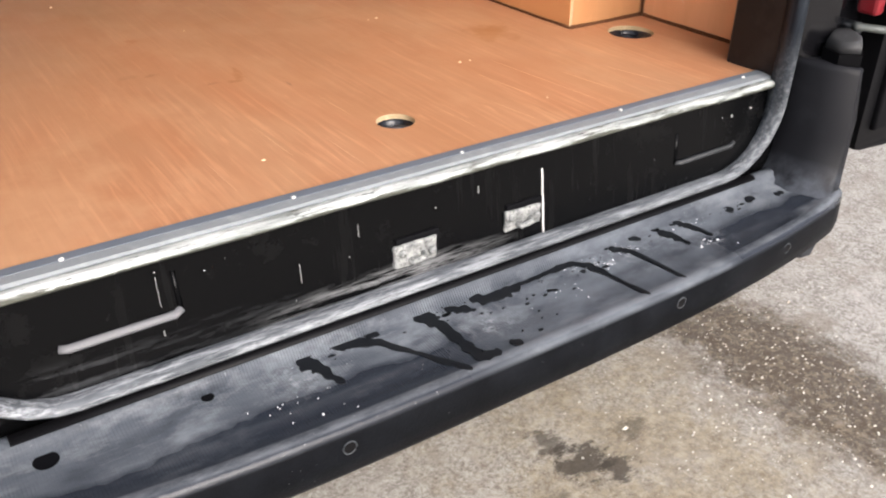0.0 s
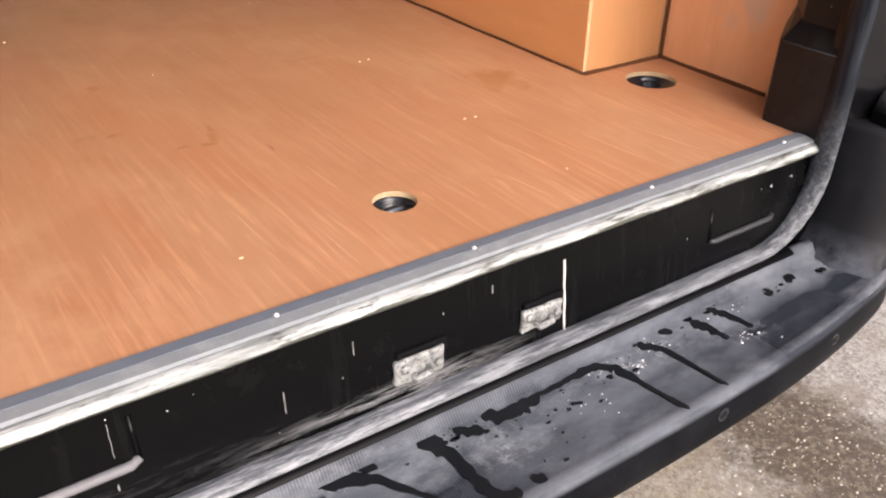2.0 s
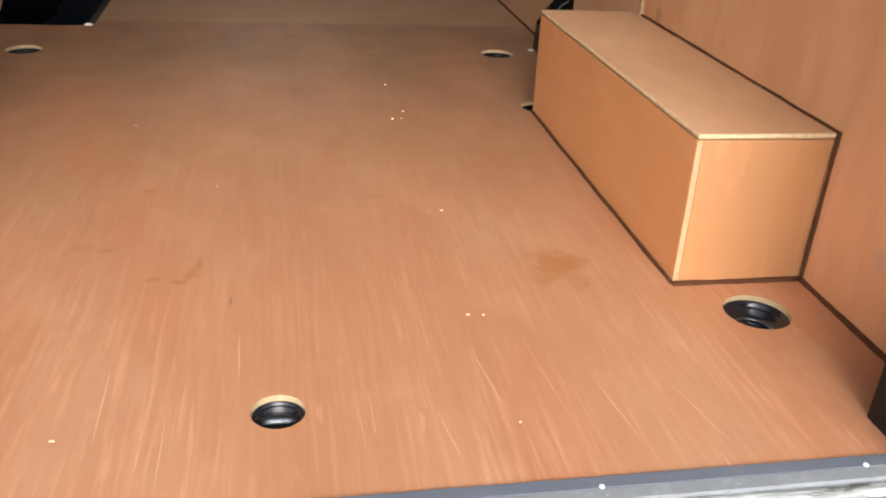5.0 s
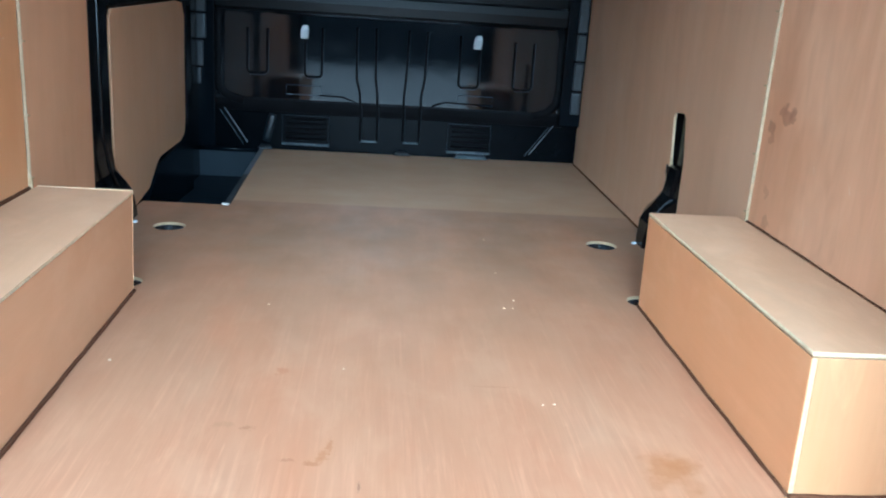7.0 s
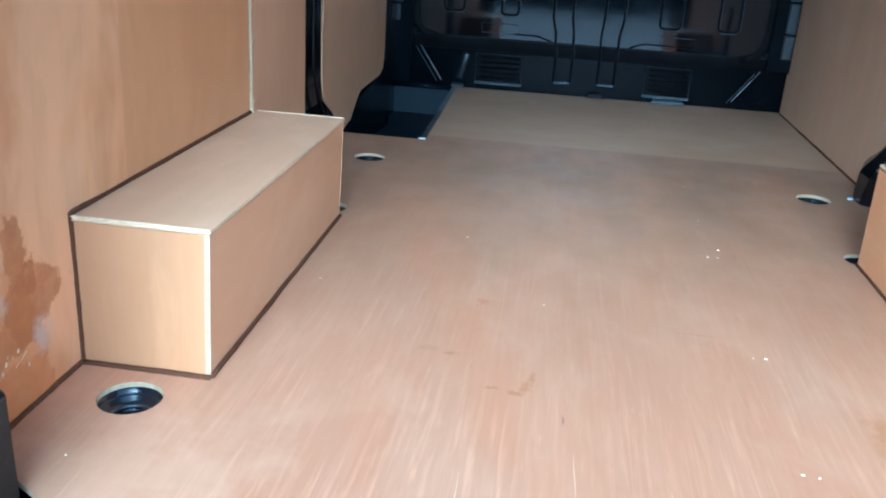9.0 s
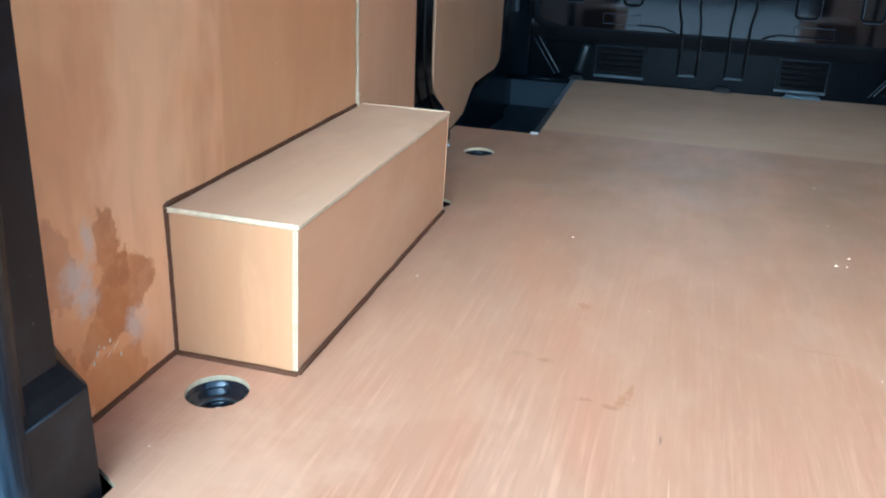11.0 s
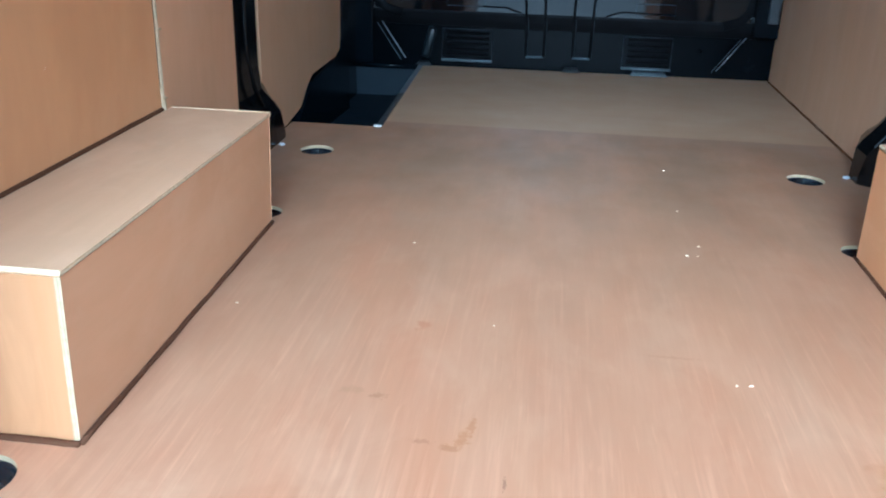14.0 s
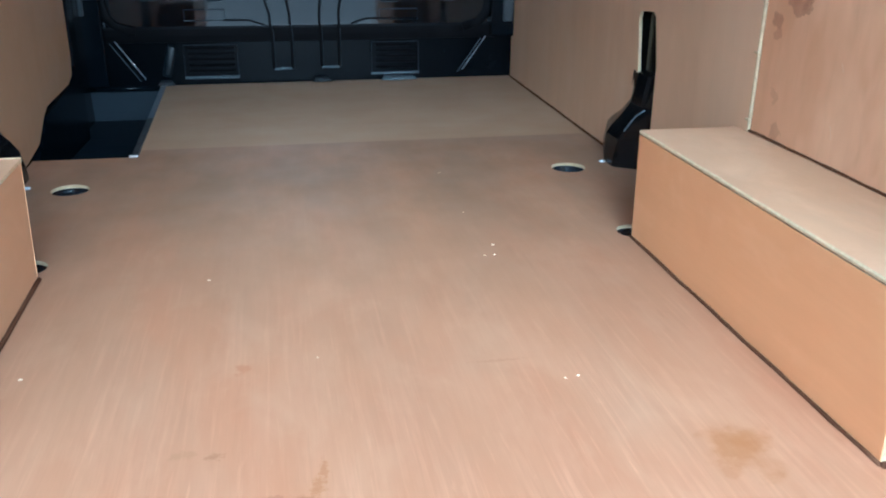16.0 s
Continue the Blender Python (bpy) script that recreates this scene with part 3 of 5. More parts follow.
roof_lining = paint("roof_grey", (0.075, 0.08, 0.085), 0.5, 0.3, (0.12, 0.12, 0.12))


# ---- mesh helpers ----
def thing(name, at=(0, 0, 0), label="", category="", group="", kind=""):
    ob = new(name)
    ob.empty_display_size = 0.05
    ob.location = at
    return tagged(ob, label, category, group, kind)


def origin(ob):
    p = Vector(ob.location)
    while ob.parent:
        ob = ob.parent
        p += Vector(ob.location)
    return p


def part(name, bm, material, parent=None, label=""):
    """Links a bmesh, given in world coordinates, as one mesh object under its thing."""
    if parent:
        bmesh.ops.translate(bm, verts=bm.verts, vec=-origin(parent))
    me = bpy.data.meshes.new(name)
    bm.to_mesh(me)
    bm.free()
    for m in material if isinstance(material, (list, tuple)) else [material]:
        me.materials.append(m)
    ob = new(name, me)
    ob.parent = parent
    if label:
        ob["label"] = label
    return ob


def smooth(ob):
    for p in ob.data.polygons:
        p.use_smooth = True
    return ob


def block(x0, x1, y0, y1, z0, z1, bevel=0.0, segments=2):
    bm = bmesh.new()
    bmesh.ops.create_cube(bm, size=1)
    for v in bm.verts:
        v.co = Vector((x0 if v.co.x < 0 else x1, y0 if v.co.y < 0 else y1, z0 if v.co.z < 0 else z1))
    if bevel:
        bmesh.ops.bevel(bm, geom=bm.edges[:], offset=bevel, segments=segments, affect="EDGES", profile=0.5)
    return bm


def prism(points, holes, place, depth, cut=0):
    """A flat shape with holes, thickened by the vector depth. place turns (u, v) into a 3D point; the rims take material slot cut."""
    bm = bmesh.new()
    for loop in (points, *holes):
        vs = [bm.verts.new(place(u, v)) for u, v in loop]
        for a, b in zip(vs, vs[1:] + vs[:1]):
            bm.edges.new((a, b))
    bmesh.ops.triangle_fill(bm, use_beauty=True, use_dissolve=False, edges=bm.edges[:])
    rim = [e for e in bm.edges if len(e.link_faces) == 1]
    grown = bmesh.ops.extrude_face_region(bm, geom=bm.faces[:])
    moved = [g for g in grown["geom"] if isinstance(g, bmesh.types.BMVert)]
    bmesh.ops.translate(bm, verts=moved, vec=depth)
    n = Vector(depth).normalized()
    bmesh.ops.recalc_face_normals(bm, faces=bm.faces[:])
    for f in bm.faces:
        if abs(f.normal.dot(n)) < 0.5:
            f.material_index = cut
    return bm


def ring(cx, cy, r, n=32):
    return [(cx + r * math.cos(2 * math.pi * k / n), cy + r * math.sin(2 * math.pi * k / n)) for k in range(n)]


def tube(path, radius, sides=8, squash=1.0, up=Vector((0, 0, 1))):
    """A round bar along a line of points."""
    bm = bmesh.new()
    pts = [Vector(p) for p in path]
    rows = []
    for k, p in enumerate(pts):
        d = (pts[min(k + 1, len(pts) - 1)] - pts[max(k - 1, 0)]).normalized()
        u = up if abs(d.dot(up)) < 0.95 else Vector((1, 0, 0))
        a = d.cross(u).normalized()
        b = a.cross(d).normalized()
        rows.append([bm.verts.new(p + radius * (math.cos(t) * a + squash * math.sin(t) * b)) for t in (2 * math.pi * i / sides for i in range(sides))])
    for r, s in zip(rows, rows[1:]):
        for i in range(sides):
            bm.faces.new((r[i], r[(i + 1) % sides], s[(i + 1) % sides], s[i]))
    bm.faces.new(rows[0][::-1])
    bm.faces.new(rows[-1])
    bmesh.ops.recalc_face_normals(bm, faces=bm.faces[:])
    return bm


def loft(rows, closed=True, caps=True):
    """Skin through rows of points of equal count."""
    bm = bmesh.new()
    made = [[bm.verts.new(p) for p in row] for row in rows]
    n = len(rows[0])
    for r, s in zip(made, made[1:]):
        for i in range(n if closed else n - 1):
            bm.faces.new((r[i], r[(i + 1) % n], s[(i + 1) % n], s[i]))
    if caps and closed:
        bm.faces.new(made[0][::-1])
        bm.faces.new(made[-1])
    bmesh.ops.recalc_face_normals(bm, faces=bm.faces[:])
    return bm


def lathe(cx, cy, profile, n=28, open_top=False):
    """Turns a profile of (radius, z) round an upright axis."""
    return loft([[(cx + r * math.cos(2 * math.pi * k / n), cy + r * math.sin(2 * math.pi * k / n), z) for k in range(n)] for r, z in profile], caps=not open_top)


def wall_x(y):
    return 0.860 + 0.0125 * y


def near_x(y):
    """Inner face of the rear lining sheets, which run a little behind the front ones."""
    return 0.8605 + 0.0170 * y


def sheet(side, outline, thick, material, name, parent, face=wall_x):
    """A ply sheet on a side wall; outline in (y, z), thickened outwards."""
    bm = prism(outline, [], lambda y, z: (side * face(y), y, z), (side * thick, 0, 0), 1)
    return part(name, bm, [material, ply_edge_x], parent)


TOP = 1.72

# ---- ground and surroundings ----
bm = bmesh.new()
bmesh.ops.create_grid(bm, x_segments=8, y_segments=8, size=300)
bmesh.ops.translate(bm, verts=bm.verts, vec=(0, 0, -0.64))
tagged(part("ground", bm, concrete), "old pale concrete yard with a dark brown band and oily stains", "ground", kind="structure")
# Added dark slab behind the view that darkens the upper bulkhead's reflection
tagged(part("backdrop", block(-90, 90, -46.0, -45.0, -0.64, 6.0), far_dark), "unseen dark backdrop for the bulkhead's gloss to reflect", "wall", kind="structure")

# ---- floor ----
floor = thing("floor", (0, 0, 0), "varnished red-brown plywood floor of a van", "floor", kind="structure")
NEAR = [(-0.739, 0.357, 0.050), (0.739, 0.357, 0.052)]
FAR = [(-0.719, 1.958, 0.050), (0.689, 1.958, 0.051), (-0.700, 1.400, 0.045), (0.672, 1.405, 0.045)]
MID = [(0.004, 0.179, 0.034)]
outline = [(-0.740, 0.0), (0.752, 0.0), (0.752, 0.082), (near_x(0.115), 0.115), (near_x(0.5), 0.5), (wall_x(2.358), 2.358), (-0.603, 2.358), (-0.603, 2.278), (-wall_x(2.278), 2.278), (-near_x(0.5), 0.5), (-near_x(0.175), 0.175), (-0.740, 0.104)]
bm = prism(outline, [ring(*h) for h in NEAR + FAR + MID], lambda x, y: (x, y, 0), (0, 0, -0.009), 1)
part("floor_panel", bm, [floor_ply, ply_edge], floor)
bm = prism([(-0.603, 2.3585), (wall_x(2.3585), 2.3585), (wall_x(3.462), 3.462), (-0.640, 3.43)], [], lambda x, y: (x, y, -0.0003 + 0.004 * (y - 2.3585)), (0, 0, -0.012), 1)
part("floor_panel", bm, [front_ply, front_ply], floor)


def edge_strip(y0, y1, material, label):
    rows = []
    for y in (y0, y1):
        k = (y - 2.285) / 1.125
        x, z = -0.606 - 0.032 * k, 0.002 + 0.003 * k
        rows.append([(x, y, z), (x + 0.021, y, z + 0.002), (x + 0.021, y, -0.025), (x, y, -0.025)])
    part("edge_strip", loft(rows), material, floor, label)


edge_strip(2.285, 2.80, ledge_dark, "dark edge strip beside the step well")
edge_strip(2.802, 3.41, strip_grey, "paler grey far end of the edge strip")
part("strip_end", block(-0.612, -0.586, 2.276, 2.288, -0.028, 0.0055, 0.0015), steel, floor, "bright cut end of the edge strip")
part("steel_floor", block(-0.93, 0.93, 0.02, 2.25, -0.075, -0.055), black_paint, floor)

# ---- side walls ----
left = thing("wall_left", (-0.87, 0.3, 0), "stained plywood lining with a seam and water marks", "wall", kind="structure")
right = thing("wall_right", (0.87, 0.3, 0), "plywood lining with a tall slot for the pillar", "wall", kind="structure")
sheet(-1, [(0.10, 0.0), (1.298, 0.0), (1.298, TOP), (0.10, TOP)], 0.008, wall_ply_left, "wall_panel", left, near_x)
sheet(-1, [(1.304, 0.0), (1.765, 0.0), (1.775, TOP), (1.304, TOP)], 0.008, far_ply_left, "wall_panel", left)
sheet(1, [(0.10, 0.0), (1.312, 0.0), (1.312, TOP), (0.10, TOP)], 0.008, wall_ply_right, "wall_panel", right, near_x)
sheet(1, [(1.318, 0.0), (1.835, 0.0), (1.835, 0.15), (1.835, 0.31), (1.868, 0.445), (1.885, 0.457), (1.975, 0.450), (1.985, 0.430), (1.960, 0.278), (1.985, 0.272), (1.990, 0.185), (2.06, 0.135), (2.15, 0.095), (2.19, 0.0), (3.44, 0.0), (3.44, TOP), (1.318, TOP)], 0.009, far_ply_right, "wall_panel", right)
part("seam_strip", block(-0.8800, -0.8768, 1.2995, 1.3035, 0.262, TOP), ply_edge, left, "pale raw edge of a lining sheet")
part("seam_strip", block(0.8766, 0.8825, 1.3135, 1.3175, 0.262, TOP), ply_edge, right, "pale raw edge of a lining sheet")
part("seam_foot", loft([[(-0.8855, 1.297, 0.258), (-0.8725, 1.297, 0.258), (-0.8725, 1.303, 0.258), (-0.8855, 1.303, 0.258)], [(-0.8855, 1.298, 0.285), (-0.8735, 1.298, 0.285), (-0.8735, 1.303, 0.285), (-0.8855, 1.303, 0.285)], [(-0.8855, 1.300, 0.305), (-0.8805, 1.300, 0.305), (-0.8805, 1.303, 0.305), (-0.8855, 1.303, 0.305)]]), ply_edge, left, "splintered pale foot of the seam")
for side, y, parent in ((-1, 1.299, left), (1, 1.3145, right)):
    for z in (0.285, 0.432, 0.60, 0.775):
        part("nail_tab", block(side * 0.8735 - 0.003, side * 0.8735 + 0.003, y - 0.008, y + 0.008, z - 0.0018, z + 0.0018, 0.0006), ply_edge, parent)
part("body_shell", block(-1.02, -0.96, 0.0, 1.80, -0.3, 1.78), navy, left)
part("body_shell", block(0.955, 1.02, 0.0, 3.6, -0.3, 1.78), navy, right)

# Unseen roof that shuts out the sky; its colour is assumed
tagged(part("ceiling", block(-1.02, 1.02, -0.02, 3.6, 1.74, 1.80), roof_lining), "dark grey painted steel roof of the van", "ceiling", kind="structure")

# ---- wheel arch boxes ----


def wheel_arch_box(side, xn, xf, y0, y1, t, lid, lean, side_ply=None):
    """A ply box, its inner face running from x = xn at the rear end to xf at the front end."""
    box = thing("wheel_arch_box", (side * 0.75, 0.9, 0), "plywood box with pale sawn edges covering a wheel arch", "box", "wheel arch boxes")

    def put(name, xs, ys, zs, flat, mat, splay):
        bm = block(xs[0] * side, xs[1] * side, ys[0], ys[1], zs[0], zs[1], 0.0022 if flat == 2 else 0.0012, 1)
        for f in bm.faces:
            f.normal_update()
            f.material_index = 1 if max(abs(f.normal[k]) for k in range(3) if k != flat) > (0.6 if flat == 2 else 0.99) else 0
        for v in bm.verts:
            k = (v.co.y - y0) / (y1 - y0)
            v.co.x += side * splay(abs(v.co.x)) * k - (side * lean * v.co.z / 0.255 if abs(v.co.x) < 0.7 else 0)
        bmesh.ops.recalc_face_normals(bm, faces=bm.faces[:])
        part(name, bm, [mat, (ply_edge_x, ply_edge_y, lid_edge)[flat]], box)

    d = xf - xn
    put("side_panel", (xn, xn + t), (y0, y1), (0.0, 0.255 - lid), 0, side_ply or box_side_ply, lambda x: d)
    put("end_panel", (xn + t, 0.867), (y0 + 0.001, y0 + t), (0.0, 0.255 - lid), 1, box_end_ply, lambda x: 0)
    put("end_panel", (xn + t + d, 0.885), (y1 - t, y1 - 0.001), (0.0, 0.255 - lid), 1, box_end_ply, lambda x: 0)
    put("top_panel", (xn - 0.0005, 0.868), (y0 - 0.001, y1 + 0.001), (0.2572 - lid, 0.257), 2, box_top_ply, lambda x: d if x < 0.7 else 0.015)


wheel_arch_box(1, 0.640, 0.647, 0.456, 1.368, 0.0095, 0.0085, 0.003)
wheel_arch_box(-1, 0.645, 0.659, 0.447, 1.332, 0.0070, 0.0055, 0.0065, box_side_pale)

# ---- sealant along the joints ----
for side in (-1, 1):
    joints = thing("trim", (side * 0.75, 0.45, 0), "dark brown sealant bead along the plywood joints", "sealant", kind="structure")
    xa, xb, ya, yb = (0.638, 0.645, 0.454, 1.368) if side > 0 else (0.643, 0.657, 0.445, 1.332)

    def bead(a, b, r=0.007):
        pts = []
        for k in range(25):
            p = Vector(a).lerp(Vector(b), k / 24)
            pts.append(p + Vector((noise.noise(p * 9), noise.noise(p * 9 + Vector((5, 0, 0))), noise.noise(p * 9 + Vector((0, 7, 0))))) * 0.0020)
        bm = tube(pts, r, 8)
        for v in bm.verts:
            v.co += 0.0011 * noise.noise_vector(v.co * 70)
        smooth(part("bead", bm, sealant, joints))

    bead((side * xa, ya, 0.001), (side * xb, yb, 0.001), 0.0055 if side < 0 else 0.004)
    bead((side * xa, ya - 0.002, 0.001), (side * 0.862, ya - 0.002, 0.001), 0.0055)
    bead((side * 0.8685, 0.450, 0.0), (side * 0.8685, 0.450, 0.262), 0.0065 if side < 0 else 0.0048)
    bead((side * 0.8690, 0.450, 0.2590), (side * 0.8835, yb - 0.02, 0.2590), 0.0055 if side < 0 else 0.0030)
    bead((side * 0.8625, 0.17, 0.0), (side * 0.8685, 0.450, 0.0), 0.0065)
    if side > 0:
        bead((wall_x(2.19), 2.19, 0.001), (wall_x(3.43), 3.43, 0.004), 0.005)


# ---- tie-down recesses ----
def recess(cx, cy, r, small=False):
    cup = thing("tie_down_recess", (cx, cy, -0.055), "round hole in the plywood with a black steel tie-down cup", "tie-down recess", "tie-down recesses")
    z = -0.045
    smooth(part("cup", lathe(cx, cy, [(r + 0.006, -0.0092), (r - 0.001, -0.0102), (r * 0.97, -0.017), (r * 0.90, -0.020), (r * 0.86, -0.021), (r * 0.83, -0.029), (r * 0.70, -0.031), (r * 0.66, -0.032), (r * 0.63, -0.041), (r * 0.46, -0.043), (r * 0.43, -0.0385), (r * 0.34, -0.037), (r * 0.30, -0.042), (0.002, z)], open_top=True), cup_black, cup))
    if small:
        smooth(part("anchor_bar", tube([(cx - r * 0.8, cy + 0.004, -0.024), (cx - r * 0.3, cy + 0.004, -0.018), (cx + r * 0.3, cy + 0.004, -0.018), (cx + r * 0.8, cy + 0.004, -0.024)], 0.008), ring_steel, cup))
    else:
        smooth(part("ring", tube([(cx + r * 0.62 * math.cos(a), cy + r * 0.62 * math.sin(a), z + 0.012) for a in [2 * math.pi * k / 24 for k in range(25)]], 0.003), ring_steel, cup, "dull steel lashing ring"))
        smooth(part("bolt", lathe(cx, cy, [(r * 0.26, z), (r * 0.26, z + 0.007), (r * 0.18, z + 0.011), (0.002, z + 0.012)], 12), steel, cup))


for h in NEAR + FAR:
    recess(*h)
recess(*MID[0], small=True)

# ---- side pillars of the body ----
post = thing("door_pillar", (-0.9, 1.88, 0), "tall black painted steel pillar with a flared foot", "pillar")
rows = []
for z, a, b, out in ((-0.02, 1.90, 2.10, -0.016), (0.02, 1.89, 2.098, -0.016), (0.085, 1.85, 2.085, -0.008), (0.12, 1.80, 2.06, 0.004), (0.17, 1.768, 1.995, 0.018), (0.24, 1.766, 1.985, 0.022), (0.66, 1.775, 1.995, 0.026), (TOP, 1.785, 2.00, 0.03)):
    x = -0.868 - out
    rows.append([(x - 0.012, a, z), (x, a + 0.014, z), (x + 0.002, (a + b) / 2, z), (x, b - 0.018, z), (x - 0.012, b, z), (x - 0.08, b, z), (x - 0.08, a, z)])
smooth(part("pillar_body", loft(rows), pillar_black, post)).data.shade_flat()
smooth(part("pillar_ridge", tube([(-0.879, 1.845, 1.6), (-0.878, 1.842, 0.30), (-0.868, 1.86, 0.2), (-0.86, 1.90, 0.14)], 0.006), pillar_black, post))

foot = thing("side_pillar", (0.9, 2.0, 0), "black painted steel pillar foot in a slot of the lining", "pillar")
rows = []
for z, inn, front_y, rear_y, back_y in ((-0.02, 0.822, 2.015, 1.940, 2.20), (0.03, 0.823, 2.020, 1.935, 2.195), (0.085, 0.830, 2.03, 1.925, 2.175), (0.110, 0.840, 2.02, 1.915, 2.14), (0.140, 0.852, 1.995, 1.90, 2.08), (0.190, 0.872, 1.965, 1.88, 2.01), (0.280, 0.882, 1.945, 1.87, 1.985), (0.287, 0.902, 1.945, 1.87, 1.985), (0.50, 0.910, 1.96, 1.87, 2.02)):
    rows.append([(0.97, back_y, z), (0.888 if inn < 0.88 else inn, back_y, z), (inn + 0.006, front_y + 0.012, z), (inn, front_y, z), (inn, rear_y + 0.012, z), (inn + 0.008, rear_y, z), (0.89 if inn < 0.88 else inn + 0.01, rear_y - 0.04, z), (0.97, rear_y - 0.05, z)])
part("pillar_body", loft(rows), pillar_black, foot)
# Grey line painted as the highlight on the pillar's crease
smooth(part("pillar_ridge", tube([(0.876, 1.868, 0.185), (0.862, 1.892, 0.165), (0.850, 1.905, 0.14), (0.838, 1.915, 0.115)], 0.0020), tab_grey, foot, "pale highlight line along the crease"))

# ---- sliding side door, closed, and its step well ----
door = thing("sliding_door", (-0.92, 2.6, -0.14), "closed black sliding door lined with a plywood panel", "door")
part("door_shell", block(-1.0, -0.925, 1.99, 3.6, -0.30, TOP, 0.008), black_paint, door)
bm = prism([(2.0, 0.185), (2.125, 0.085), (2.125, 0.0), (2.235, 0.0), (2.40, 0.022), (2.50, 0.085), (2.56, 0.108), (2.90, 0.115), (2.97, 0.135), (2.99, 0.19), (2.998, 0.62), (2.96, 0.672), (2.86, 0.68), (2.03, 0.66), (2.005, 0.64)], [], lambda y, z: (-0.893, y, z), (-0.009, 0, 0), 1)
part("door_panel", bm, [door_ply, door_ply], door)
part("door_frame", loft([[(-0.925, 2.28, -0.14), (-0.89, 2.40, 0.0), (-0.89, 2.52, 0.085), (-0.89, 2.96, 0.115), (-0.89, 3.02, 0.16), (-0.89, 3.03, TOP), (-0.89, 3.10, TOP), (-0.89, 3.12, -0.14)], [(-0.93, 2.24, -0.14), (-0.93, 2.38, 0.0), (-0.93, 2.5, 0.085), (-0.93, 2.95, 0.12), (-0.93, 3.0, 0.17), (-0.93, 3.01, TOP), (-0.93, 3.12, TOP), (-0.93, 3.14, -0.14)]]), navy, door)
part("upper_trim", block(-0.925, -0.897, 2.0, 3.02, 0.69, TOP, 0.01), black_paint, door)

well = thing("step_well", (-0.76, 2.85, -0.15), "dark blue-black steel step well inside the side door", "step")
part("tread", block(-0.93, -0.59, 2.25, 3.45, -0.165, -0.14, 0.004), well_paint, well)
part("riser", loft([[(-0.93, 3.425, -0.14), (-0.60, 3.425, -0.14), (-0.60, 3.45, -0.14), (-0.93, 3.45, -0.14)], [(-0.93, 3.41, 0.0), (-0.60, 3.41, 0.0), (-0.60, 3.45, 0.0), (-0.93, 3.45, 0.0)]]), well_blue, well)
part("riser", block(-0.605, -0.590, 2.28, 3.40, -0.15, -0.013, 0.003), navy, well)
part("riser", block(-0.93, -0.60, 2.255, 2.275, -0.15, -0.013, 0.003), black_paint, well)
smooth(part("nosing", tube([(-0.93, 3.40, 0.0), (-0.64, 3.40, 0.0)], 0.012), navy, well))

# ---- bulkhead ----
bulk = thing("bulkhead", (0, 3.44, 0), "black pressed steel bulkhead with swages and vents", "bulkhead")
BY = 3.452


def pressing(name, profile, material):
    rows = []
    for y, z in profile:
        rows.append([(-0.96, y, z), (-0.5, y, z), (0, y, z), (0.5, y, z), (0.93, y, z), (0.93, 3.56, z), (-0.96, 3.56, z)])
    part(name, loft(rows), material, bulk)


pressing("apron_panel", ((3.465, -0.02), (3.465, 0.012), (3.466, 0.10), (3.467, 0.172), (3.465, 0.21), (3.456, 0.2345)), apron_paint)
pressing("steel_panel", ((3.456, 0.235), (BY, 0.247), (BY + 0.010, 0.638), (3.464, 0.6458)), panel_gloss)
pressing("upper_channel", ((3.464, 0.646), (3.434, 0.66), (3.427, 0.70), (3.434, 0.735), (3.457, 0.745), (BY, 0.78), (BY, TOP)), channel_black)
# Added matt band that paints the shade below the field's overhang
part("shade_band", loft([[(x, y, z) for y, z in ((3.4505, 0.247), (3.4475, 0.236), (3.4520, 0.208), (3.4605, 0.180), (3.476, 0.176), (3.476, 0.249))] for x in (-0.86, 0.83)]), groove_black, bulk, "matt black band for the shade under the pressed field")


def apron(z):
    """Face of the lower, sloping part of the bulkhead."""
    return 3.465 + 0.002 * max(0.0, min(1.0, (z - 0.012) / 0.188))


# Black beads stand for the shade in pressed grooves, pale rims for highlights
def swage(pts, r=0.0055, mat=None, flat=1.0):
    path = [(x, (apron(z) - 0.001 if z < 0.178 else (3.4475 if z < 0.247 else BY - 0.001 + 0.026 * (z - 0.247))), z) for x, z in pts]
    smooth(part("swage", tube(path, r, 8, flat, up=Vector((0, 1, 0))), mat or groove_black, bulk))
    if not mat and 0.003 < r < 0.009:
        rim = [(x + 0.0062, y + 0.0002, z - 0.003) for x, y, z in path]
        smooth(part("swage_highlight", tube(rim, 0.0016, 5, up=Vector((0, 1, 0))), swage_light, bulk))


def u_swage(x0, x1, top, low, r=0.02):
    pts = [(x0, top), (x0, low + r)] + [(x0 + r - r * math.cos(a), low + r - r * math.sin(a)) for a in (0.4, 0.8, 1.2)] + [(x0 + r, low), (x1 - r, low)]
    pts += [(x1 - r + r * math.sin(a), low + r - r * math.cos(a)) for a in (0.4, 0.8, 1.2)] + [(x1, low + r), (x1, top)]
    swage(pts)
    # painted highlight under the lower bend
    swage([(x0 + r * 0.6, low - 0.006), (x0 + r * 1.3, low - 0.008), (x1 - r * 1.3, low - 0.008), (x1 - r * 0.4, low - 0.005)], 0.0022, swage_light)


u_swage(-0.433, -0.353, 0.585, 0.358)
u_swage(0.303, 0.398, 0.59, 0.348)
u_swage(-0.703, -0.61, 0.57, 0.362)
u_swage(0.566, 0.658, 0.575, 0.352)
for x, jog, foot_x in ((-0.191, 0.023, -0.160), (-0.100, 0.016, -0.079)):
    swage([(x, 0.60), (x + 0.004, 0.36), (x + jog, 0.29), (x + jog, 0.26), (foot_x, 0.21), (foot_x, 0.06)])
